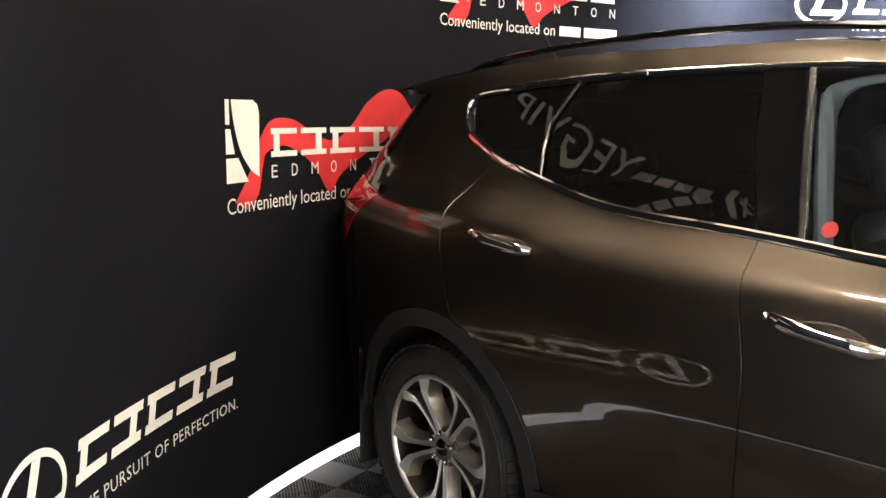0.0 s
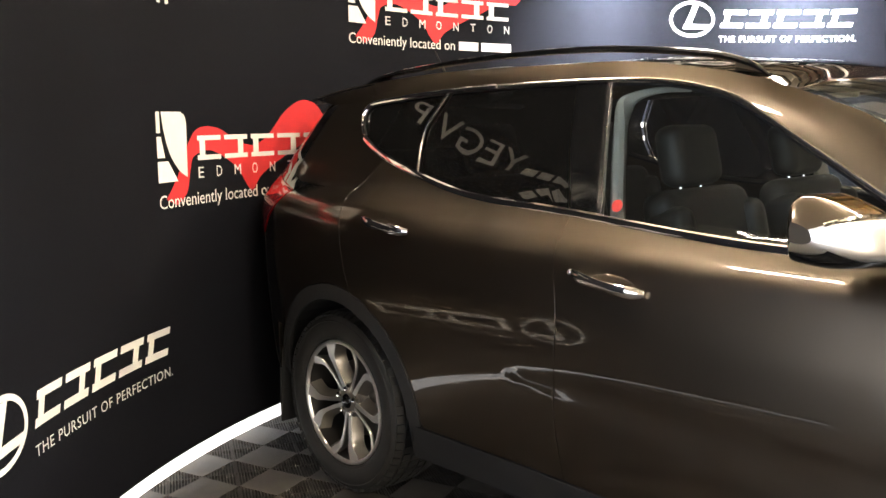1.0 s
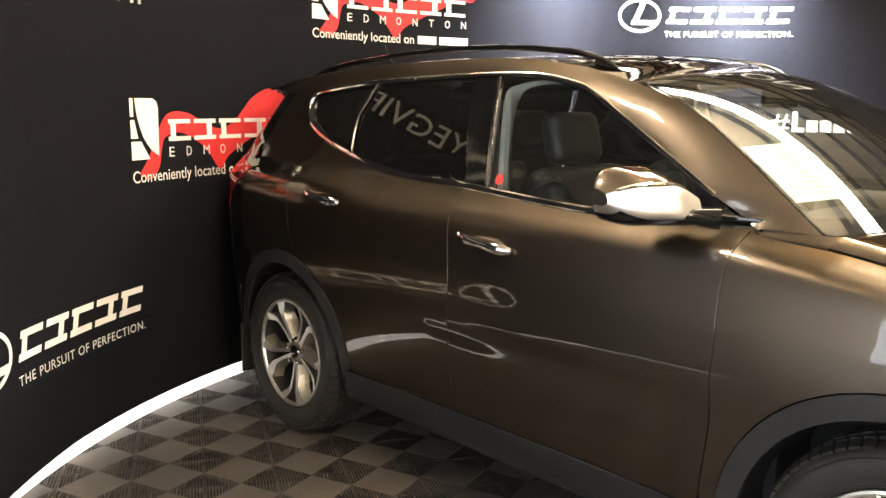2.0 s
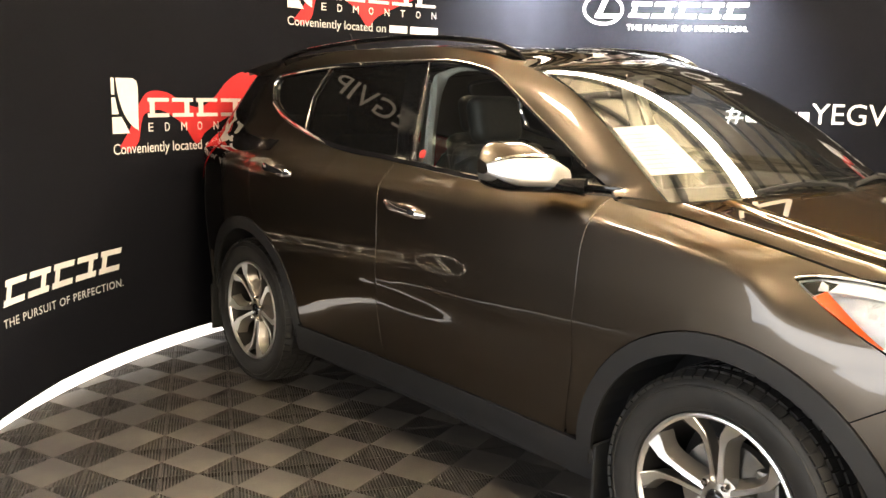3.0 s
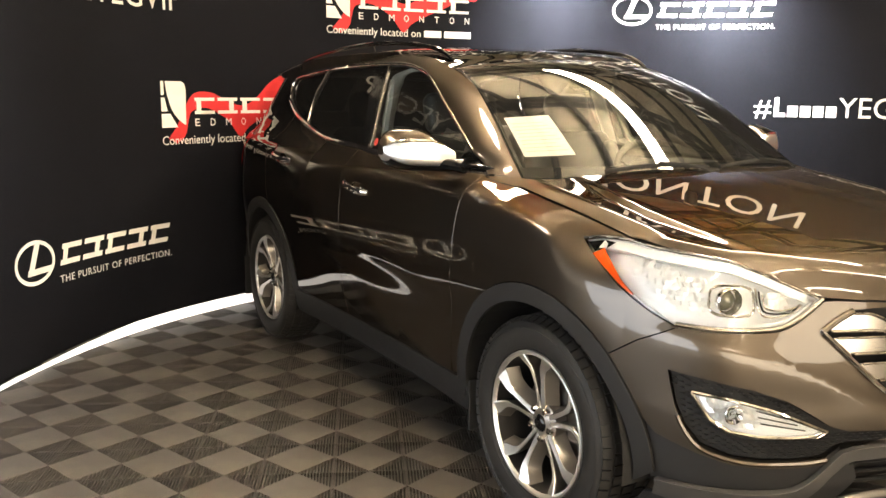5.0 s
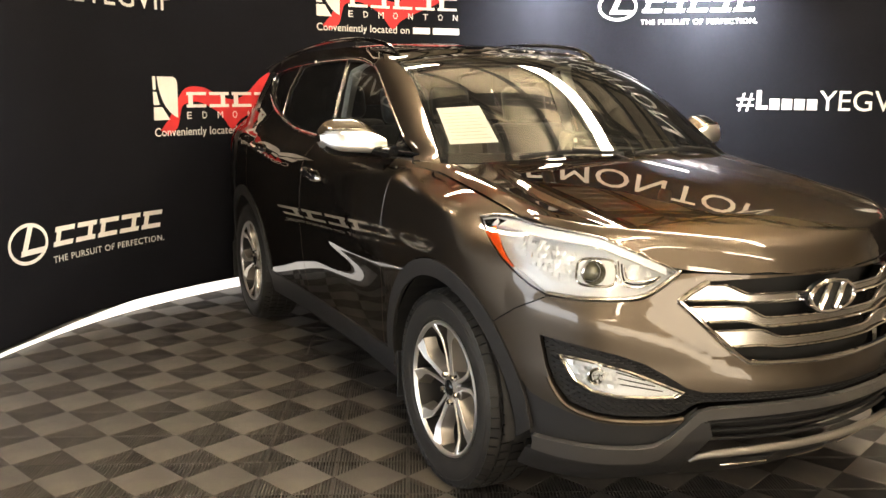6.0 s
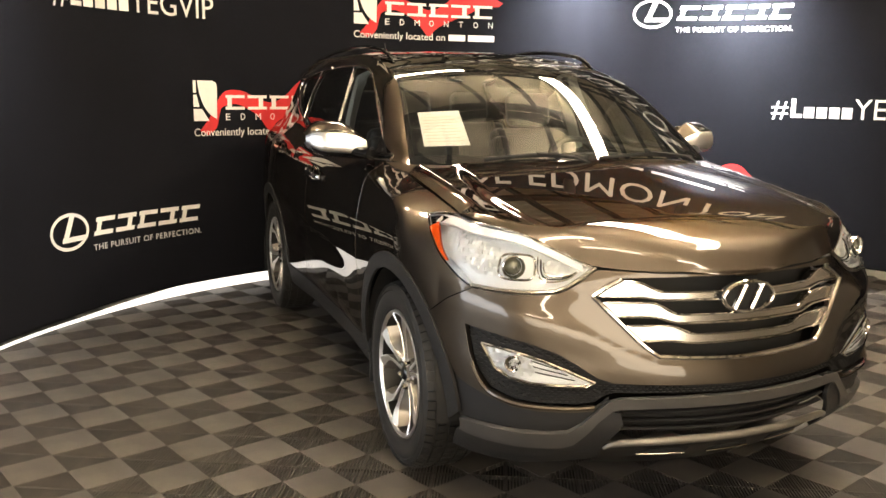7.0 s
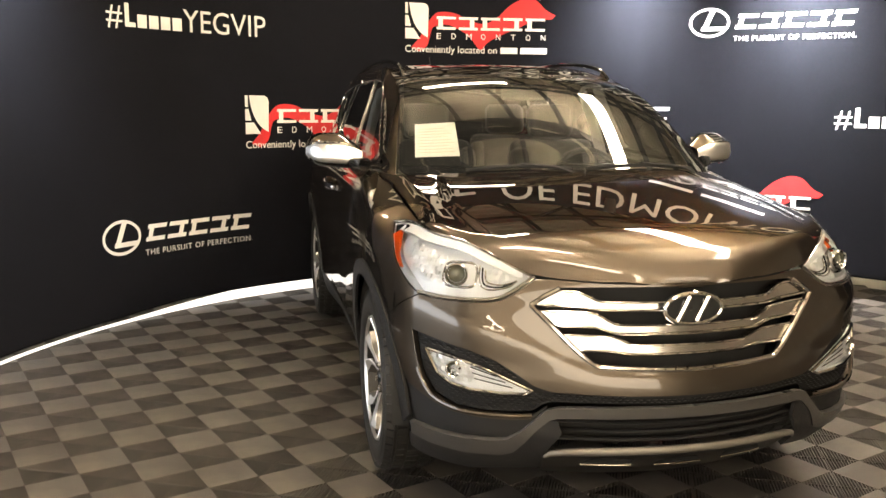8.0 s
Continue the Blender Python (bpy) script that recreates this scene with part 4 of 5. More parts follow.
def crown(x, y):
    """How far the bonnet falls from its middle line out to y: a low crown, then a step down at the ridge to a flat strip."""
    yr = ridge_y(x)
    fade = min(1.0, max(0.0, (2.0 - x) / 0.40)) * min(1.0, 0.55 + max(0.0, (x - 1.12) / 0.5))
    bend = 2 * 0.092 * yr
    strip = bend + (0.02 - bend) * fade
    over = max(0.0, y - yr)
    d = 0.092 * min(y, yr) ** 2
    # the slope eases from that of the crown to that of the strip
    ease = min(over, 0.06)
    d += bend * ease + (strip - bend) * ease * ease / 0.12 + strip * max(0.0, over - 0.06)
    k = min(1.0, over / 0.050)
    return d + 0.011 * fade * k * k * (3 - 2 * k)


def bonnet_top(x):
    return bonnet_mid(min(x, 1.95)) - 0.205 * max(0.0, x - 1.95) - 0.75 * max(0.0, x - 1.97) ** 2


def bonnet(x, v):
    """v: -1 to 1 across, from gap to gap."""
    y = edge_y(x) * v
    k = abs(y)
    z = bonnet_top(x) - crown(x, k)
    # the sides meet the fender, the front rolls down to lamps and grille
    side = min(1.0, max(0.0, (1.80 - x) / 0.16))
    near = max(0.0, 1 - (edge_y(x) - k) / 0.07)
    z -= side * (bonnet_top(x) - crown(x, edge_y(x)) - edge_h(x)) * near * near
    xf = front_edge(k)
    near = max(0.0, 1 - (xf - x) / (0.072 + 0.02 * math.exp(-(k / 0.3) ** 2)))
    z -= (1 - side) * (bonnet_top(xf) - crown(xf, k) - edge_h(xf)) * min(1.0, near) ** 2.2
    return Vector((x, y * wider(x) if y > 0 else y, z))


skin("bonnet", [(1.06, -0.997), (1.3, -0.997), (1.6, -0.997), (1.9, -0.997), (2.1, -0.997), (2.255, -0.99), (2.255, 0.99), (2.1, 0.997), (1.9, 0.997), (1.6, 0.997), (1.3, 0.997), (1.06, 0.997), (1.12, 0.8), (1.20, 0.4), (1.22, 0.0), (1.20, -0.4), (1.12, -0.8)], bonnet, PAINT, car, step=0.020, depth=0.012, gap=0)
skin("cowl", [(0.95, -1.0), (1.06, -1.0), (1.12, -0.8), (1.20, -0.4), (1.22, 0.0), (1.20, 0.4), (1.12, 0.8), (1.06, 1.0), (0.95, 1.0), (1.0, 0.6), (1.1, 0.0), (1.0, -0.6)], lambda x, v: bonnet(x, v) - Vector((0, 0, 0.02)), DARK, car, "black cowl panel under the wipers", step=0.06, depth=0, gap=0)

# painted pieces between windscreen pillar, fender and bonnet
for side in (-1, 1):
    outer, inner = [], []
    foot, corner = ws_low(side * 0.99) + Vector((0.004, 0, 0.003)), bonnet(1.085, side * 0.93)
    for k in range(9):
        q = 0.872 + 0.19 * k / 8
        outer.append(body(q, edge_z(q) + 0.001, side))
        inner.append(foot.lerp(corner, k / 8))
    middle = [(a + b) / 2 + Vector((0, 0, 0.004)) for a, b in zip(outer, inner)]
    loft("cowl_side", [outer, middle, inner], PAINT, car, flip=side > 0)

# ---------------------------------------------------------------- nose
def both(fn):
    for side in (-1, 1):
        fn(side, surf(side), dict(flip=side > 0))


fy = lambda pts: [fz(y, z) for y, z in pts]
grille_rim = [(0.491, 0.838), (0.45, 0.868), (0.405, 0.894), (0.30, 0.899), (0.15, 0.902), (0.0, 0.903)]
grille_low = [(0.0, 0.640), (0.15, 0.643), (0.27, 0.648), (0.305, 0.655), (0.36, 0.700), (0.43, 0.775), (0.491, 0.838)]
fog_rim = [(0.832, 0.715), (0.76, 0.700), (0.68, 0.680), (0.60, 0.650), (0.54, 0.612), (0.49, 0.575), (0.44, 0.560), (0.2, 0.556), (0.0, 0.555)]
fog_low = [(0.0, 0.522), (0.30, 0.522), (0.44, 0.520), (0.47, 0.508), (0.50, 0.485), (0.56, 0.478), (0.66, 0.478), (0.73, 0.484), (0.79, 0.510), (0.815, 0.56), (0.825, 0.62), (0.832, 0.715)]


EYE = material("projector_glass", (0.10, 0.10, 0.07), 0.06, vary=0.05, coat=1.0)


def facet_field(area, S, step, deep, lean, seed):
    """Small flat mirrors, each turned a little its own way."""
    rnd = random.Random(seed)
    s0, s1, z0, z1 = min(p[0] for p in area), max(p[0] for p in area), min(p[1] for p in area), max(p[1] for p in area)
    bm = bmesh.new()
    for i in range(int((s1 - s0) / step) + 1):
        for k in range(int((z1 - z0) / step) + 1):
            s, z = s0 + i * step + step * 0.5 * (k % 2), z0 + k * step
            if not inside(area, s, z):
                continue
            h = step * 0.49
            tilt, turn = rnd.uniform(-lean, lean), rnd.uniform(-lean, lean)
            quad = [S(s + du * h, z + dz * h) - Vector((deep + tilt * du + turn * dz, 0, 0)) for du, dz in ((-1, -1), (1, -1), (1, 1), (-1, 1))]
            bm.faces.new([bm.verts.new(q) for q in quad])
    return bm


FOG_BOWL = [(0.782, 0.648), (0.72, 0.638), (0.672, 0.622), (0.668, 0.565), (0.735, 0.575), (0.763, 0.598)]
FOG_SHAPE = [(0.795, 0.662), (0.72, 0.650), (0.64, 0.625), (0.57, 0.594), (0.495, 0.560), (0.525, 0.548), (0.60, 0.546), (0.68, 0.550), (0.735, 0.562), (0.768, 0.590)]


def bumper(side, S, kw):
    top = fy([(0.478, 0.921), (0.44, 0.922), (0.30, 0.915), (0.15, 0.912), (0.0, 0.912)])
    pts = [(1.80, 0.783)] + lamp_low + top[1:] + fy(grille_rim)[::-1] + fy(grille_low)[::-1][1:] + fy(fog_rim)[::-1] + fy([(0.825, 0.62), (0.815, 0.56), (0.79, 0.51), (0.73, 0.484), (0.66, 0.478), (0.56, 0.478), (0.50, 0.480)]) + fy([(0.50, 0.462), (0.56, 0.455), (0.66, 0.455), (0.735, 0.462), (0.79, 0.482), (0.825, 0.50)]) + [(1.845, 0.52)] + arch(1.35, 0.495, 22, 45, 6)
    skin("front_bumper", pts, S, PAINT, car, step=0.018, depth=0.02, e=0.014, **kw)
    # dark honeycomb field round the fog lamp, with small raised cells
    field = skin("fog_lamp_field", fy(fog_rim) + fy(fog_low), S, DARK, car, "black honeycomb grille round the fog lamp", step=0.03, depth=0.01, lift=-0.022, gap=0.001, **kw)
    poly = fy(fog_rim) + fy(fog_low)
    lamp_area = fy(FOG_SHAPE)
    bm = bmesh.new()
    row = 0
    z = 0.482
    while z < 0.71:
        y = 0.0 + (0.011 if row % 2 else 0.0)
        while y < 0.83:
            s = near_front(y)
            if inside(shrink(poly, 0.006), s, z) and not inside(shrink(lamp_area, -0.012), s, z):
                p, q, r = S(s, z), S(s + 0.002, z), S(s, z + 0.002)
                ex, ez = (q - p).normalized(), (r - p).normalized()
                n = ex.cross(ez) * (-1 if side > 0 else 1)
                p = p - n * 0.016
                ring = [bm.verts.new(p + ex * 0.009 * math.cos(radians(60 * k)) + ez * 0.0042 * math.sin(radians(60 * k)) + n * (0.010 if k in (1, 2) else 0.0)) for k in range(6)]
                bm.faces.new(ring)
            y += 0.022
        z += 0.0085
        row += 1
    part("honeycomb", bm, CLADDING, field)
    # fog lamp
    lamp = new("fog_lamp")
    lamp.parent = car
    tagged(lamp, "clear fog lamp with chrome edge")
    out = lamp_area
    skin("reflector", out, S, REFLECTOR, lamp, step=0.02, lift=-0.017, depth=-0.012, gap=0.003, **kw)
    skin("lens", out, S, LENS, lamp, step=0.03, depth=0.006, lift=-0.002, gap=0, **kw)
    loop = [S(*p) - Vector((0.004, 0, 0)) for p in out + out[:1]]
    part("chrome_edge", tube_bm(loop, 0.006, 6), CHROME, lamp, smooth=True)
    part("reflector_facets", facet_field(fy(FOG_BOWL), S, 0.013, 0.010, 0.006, 3), FACET, lamp, "cut chrome reflector")
    m = Matrix.Translation(S(near_front(0.722), 0.610) - Vector((0.008, 0, 0))) @ Matrix.Rotation(radians(270 + 20 * side), 4, "Z")
    part("bulb", lathe([(0.001, -0.012), (0.007, -0.009), (0.011, 0.0), (0.012, 0.006)], 20, m), EYE, lamp, smooth=True)
    part("bowl", lathe([(0.012, -0.004), (0.019, 0.002), (0.026, 0.009), (0.028, 0.006), (0.024, -0.004)], 24, m), CHROME, lamp, "chrome lamp bowl", smooth=True)
    for y0, z0, y1, z1 in ((0.675, 0.624, 0.60, 0.600), (0.672, 0.606, 0.575, 0.582), (0.668, 0.588, 0.555, 0.566)):
        part("fin", tube_bm([S(near_front(y0 + (y1 - y0) * t / 6), z0 + (z1 - z0) * t / 6) - Vector((0.004, 0, 0)) for t in range(7)], 0.0018, 6), DARK, lamp, smooth=True)
    lip = [S(*p) + Vector((0.002, 0, 0)) for p in curved(fy(fog_low[4:]), 3)]
    part("fog_lip", tube_bm([p - Vector((0, 0, 0.006)) for p in lip[:-4]], 0.009, 8), PAINT, car, smooth=True)
    # dark undercut, grey band with its step, charcoal lower part
    band_top = fy([(0.855, 0.378), (0.80, 0.379), (0.714, 0.380), (0.631, 0.383), (0.581, 0.390), (0.541, 0.418), (0.501, 0.456), (0.458, 0.500), (0.42, 0.512), (0.317, 0.518), (0.15, 0.522), (0.0, 0.523)])
    band_foot = fy([(0.0, 0.485), (0.15, 0.484), (0.317, 0.480), (0.42, 0.474), (0.446, 0.466), (0.49, 0.425), (0.53, 0.375), (0.560, 0.340), (0.60, 0.326), (0.707, 0.320), (0.80, 0.320), (0.855, 0.325)])
    skin("bumper_undercut", fy([(0.50, 0.466), (0.56, 0.458), (0.66, 0.458), (0.735, 0.466), (0.79, 0.486), (0.83, 0.51)])[::-1] + fy([(0.458, 0.502)]) + band_top[:8][::-1] + [(1.83, 0.37), (1.825, 0.47), (1.815, 0.56), (1.85, 0.56)], S, CLADDING, car, "charcoal undercut of the bumper", step=0.03, depth=0.0, lift=-0.014, gap=-0.004, **kw)
    skin("bumper_band", [(1.85, 0.36)] + band_top + band_foot, S, BANDGREY, car, "grey band across the lower bumper", step=0.025, depth=0.02, lift=0.010, gap=0.001, **kw)
    low = fy([(0.446, 0.466), (0.49, 0.425), (0.53, 0.375), (0.560, 0.340), (0.60, 0.326), (0.707, 0.320), (0.80, 0.320), (0.855, 0.325)])[::-1]
    skin("lower_bumper", [(1.82, 0.315)] + low + fy([(0.42, 0.462), (0.41, 0.42), (0.44, 0.375), (0.47, 0.335), (0.46, 0.27), (0.7, 0.225)]) + [(1.79, 0.225)], S, CLADDING, car, "charcoal plastic lower bumper", step=0.03, depth=0.015, lift=0.004, gap=0.001, **kw)
    skin("air_intake", fy([(0.44, 0.476), (0.2, 0.49), (0.0, 0.492), (0.0, 0.365), (0.46, 0.36)]), S, SLOT, car, "black lower air intake", step=0.04, depth=0, lift=-0.06, gap=0, **kw)
    for z in (0.395, 0.425, 0.455):
        part("intake_bar", tube_bm([S(near_front(y), z) - Vector((0.035, 0, 0)) for y in np.linspace(0.42, 0.0, 10)], 0.006, 6, flat=2.0), SLOT, car, smooth=True)
    skid = [S(near_front(y), z) + Vector((0.006, 0, 0)) for y, z in ((0.462, 0.325), (0.445, 0.342), (0.40, 0.352), (0.272, 0.361), (0.13, 0.366), (0.0, 0.368))]
    part("skid_plate", tube_bm(skid, 0.015, 10, radii=[0.006, 0.010, 0.013, 0.014, 0.014, 0.014]), SKID, car, "silver skid plate bar", smooth=True)
    skin("chin", fy([(0.47, 0.335), (0.40, 0.340), (0.2, 0.350), (0.0, 0.352), (0.0, 0.20), (0.46, 0.20)]), S, CHIN, car, "bronze plastic chin of the bumper", step=0.04, depth=0, lift=-0.012, gap=0, **kw)
    for y0, y1 in ((0.335, 0.165), (0.085, 0.0)):
        line = np.linspace(y0, y1, 8)
        part("skid_line", tube_bm([S(near_front(y), 0.288) - Vector((0.006, 0, 0)) for y in line], 0.0035, 6), SATIN, car, smooth=True)
        skin("skid_slot", fy([(y, 0.290) for y in line] + [(y1, 0.316), (y0 - 0.03, 0.316)]), S, DARK, car, step=0.03, depth=0, lift=-0.008, gap=0, **kw)


both(bumper)


frame_z, frame_y = (0.648, 0.655, 0.70, 0.775, 0.838, 0.868, 0.894), (0.27, 0.305, 0.36, 0.43, 0.491, 0.45, 0.405)


def grille(side, S, kw):
    skin("grille_back", fy(grille_rim) + fy(grille_low), S, DARK, car, "black grille opening", step=0.05, depth=0, lift=-0.07, gap=-0.01, **kw)
    # three chrome slats that widen outwards and step down
    for z_out, z_in, h_out, h_in, yk in ((0.862, 0.842, 0.047, 0.026, 0.32), (0.797, 0.768, 0.046, 0.028, 0.27), (0.722, 0.703, 0.050, 0.030, 0.22)):
        hi, lo = [], []
        for i in range(25):
            for line, sign in ((hi, 1), (lo, -1)):
                y = (float(np.interp(z_out + sign * h_out / 2, frame_z, frame_y)) - 0.006) * (1 - i / 24)
                t = min(1.0, max(0.0, (yk + 0.04 - y) / 0.09))
                t = t * t * (3 - 2 * t)
                line.append((near_front(y), z_out + (z_in - z_out) * t + sign * (h_out + (h_in - h_out) * t) / 2))
        skin("grille_slat", hi + lo[::-1], S, SATIN, car, "satin chrome grille slat", step=0.014, depth=0.03, lift=-0.006, gap=0, **kw)
        for k in (0, 1):
            part("slat_edge", tube_bm([S(*p) + Vector((0.001, 0, 0)) for p in (lo, hi)[k][1:]], 0.004, 6), CHROME, car, smooth=True)
    rim = fy(grille_rim)[:3] 
    low_loop = [S(*p) + Vector((0.004, 0, 0)) for p in curved(fy(grille_low), 4)] + [S(*p) + Vector((0.004, 0, 0)) for p in rim]
    part("grille_surround", tube_bm(low_loop, 0.009, 8), CHROME, car, "chrome grille surround", smooth=True)
    part("bonnet_gap", tube_bm([S(*p) - Vector((0.02, 0, 0)) for p in fy([(0.405, 0.905), (0.3, 0.907), (0.15, 0.908), (0.0, 0.909)])], 0.008, 6), DARK, car)


both(grille)
badge = new("badge")
badge.parent = car
tagged(badge, "oval chrome badge with two leaning bars")
bx = 2.272
bm = bmesh.new()
ring = [(bx + 0.004, 0.100 * math.cos(a), 0.836 + 0.050 * math.sin(a)) for a in [2 * math.pi * k / 48 for k in range(49)]]
part("badge_ring", tube_bm(ring, 0.0075, 8), CHROME, badge, smooth=True)
bm = bmesh.new()
for k in (-1, 1):
    tube_bm([(bx, k * 0.034 - 0.018, 0.795), (bx + 0.002, k * 0.034, 0.836), (bx, k * 0.034 + 0.020, 0.877)], 0.0115, 8, bm=bm)
part("badge_bar", bm, CHROME, badge, smooth=True)
part("badge_plate", lathe([(0.001, 0), (0.04, 0), (0.04, -0.02)], 32, Matrix.Translation((bx - 0.006, 0, 0.836)) @ Matrix.Rotation(radians(-90), 4, "Z") @ Matrix.Diagonal((2.45, 1, 1.22, 1))), DARK, badge)


def headlamp(side, S, kw):
    lamp = new("headlamp")
    lamp.parent = car
    tagged(lamp, "clear swept-back headlamp with chrome bowls and amber corner")
    out = lamp_low + lamp_top[1:] + lamp_outer[1:-1]
    skin("housing", out, S, REFLECTOR, lamp, "bright silver lamp housing", step=0.02, depth=-0.045, lift=-0.05, gap=0.003, **kw)
    skin("lens", out, S, LENS, lamp, "clear lamp lens", step=0.03, depth=0.0, lift=-0.001, gap=0.001, **kw)
    rimline = [S(*p) - Vector((0.006, 0, 0)) for p in lamp_top]
    part("brow", tube_bm(rimline, 0.004, 8, flat=1.3), CHROME, lamp, "chrome brow", smooth=True)
    part("foot", tube_bm([S(*p) - Vector((0.008, 0, -0.006)) for p in lamp_low], 0.008, 8, flat=1.3), SATIN, lamp, smooth=True)
    amber = curved([(1.575, 1.003), (1.64, 0.970), (1.70, 0.938), (1.76, 0.908)], 4)
    n = len(amber) - 1
    inner = [(q + 0.028 - 0.024 * k / n, z + 0.018 - 0.014 * k / n) for k, (q, z) in enumerate(amber)]
    skin("indicator", amber + inner[::-1], S, AMBER, lamp, "red and amber corner reflector", step=0.015, depth=0.012, lift=-0.006, gap=0, **kw)
    # dark tip behind the lens
    skin("tip_trim", [(1.53, 1.034), (1.575, 1.010), (1.610, 1.024), (1.625, 1.040), (1.58, 1.044)], S, BLACK_GLOSS, lamp, step=0.02, depth=0.0, lift=-0.010, gap=0, **kw)
    # white light guides along the upper and the lower edge
    top_out = [(s, z - 0.003) for s, z in lamp_top]
    top_in = [(s, z - 0.026) for s, z in lamp_top]
    skin("light_guide", top_out[2:-5] + top_in[2:-5][::-1], S, GUIDE, lamp, "white light guide", step=0.02, depth=0.012, lift=-0.010, gap=0, **kw)
    low_out = [(s, z + 0.006) for s, z in lamp_low]
    low_in = [(s, z + 0.024) for s, z in lamp_low]
    skin("light_guide", low_out[1:-2] + low_in[1:-2][::-1], S, GUIDE, lamp, "white light guide", step=0.02, depth=0.012, lift=-0.010, gap=0, **kw)
    # stepped mirrors of the inner reflector
    steps_in = [fz(y, z) for y, z in ((0.635, 0.880), (0.635, 0.945), (0.585, 0.935), (0.535, 0.905), (0.560, 0.882))]
    part("reflector_facets", facet_field(steps_in, S, 0.017, 0.022, 0.006, 5), FACET, lamp, "cut chrome reflector")
    steps_out = [(1.70, 1.000), (1.76, 0.965), fz(0.800, 0.880), fz(0.762, 0.876), fz(0.762, 0.965), (1.80, 1.008)]
    part("reflector_facets", facet_field(steps_out, S, 0.0125, 0.020, 0.007, 11), FACET, lamp, "cut chrome reflector")
    # nested steps between projector and inner corner
    for k in range(3):
        d = 0.011 * k
        line = curved([fz(0.650 - d, 0.952 - d * 0.8), fz(0.647 - d, 0.905), fz(0.635 - d, 0.880 + d * 0.7), fz(0.600 - d, 0.876 + d * 0.7), fz(0.555 - d * 0.4, 0.888 + d * 0.5), fz(0.530, 0.908)], 4)
        part("bezel_line", tube_bm([S(*q) - Vector((0.012 + 0.003 * k, 0, 0)) for q in line], 0.0030, 6), (CHROME, DARK, SATIN)[k], lamp, smooth=True)
    yc, zc = 0.708, 0.917
    frame = []
    for k in range(33):
        a = 2 * math.pi * k / 32
        ca, sa = math.cos(a), math.sin(a)
        frame.append(S(near_front(yc + 0.052 * math.copysign(abs(ca) ** 0.55, ca)), zc + 0.040 * math.copysign(abs(sa) ** 0.55, sa)) - Vector((0.012, 0, 0)))
    part("projector_bezel", tube_bm(frame, 0.0045, 8), CHROME, lamp, "square chrome bezel", smooth=True)
    r = 0.030
    c = S(near_front(yc), zc)
    m = Matrix.Translation(c - Vector((0.018, -0.012 * side, 0))) @ Matrix.Rotation(radians(-90 - side * -14), 4, "Z")
    part("bowl", lathe([(r * 1.30, -0.004), (r * 1.32, 0.010), (r * 1.22, 0.014), (r * 1.05, 0.004), (r * 1.0, -0.01)], 28, m), CHROME, lamp, "chrome lamp bowl", smooth=True)
    part("projector", lathe([(0.001, 0.010), (r * 0.4, 0.008), (r * 0.75, 0.001), (r * 0.98, -0.010)], 28, m), EYE, lamp, "glass projector eye", smooth=True)


both(headlamp)


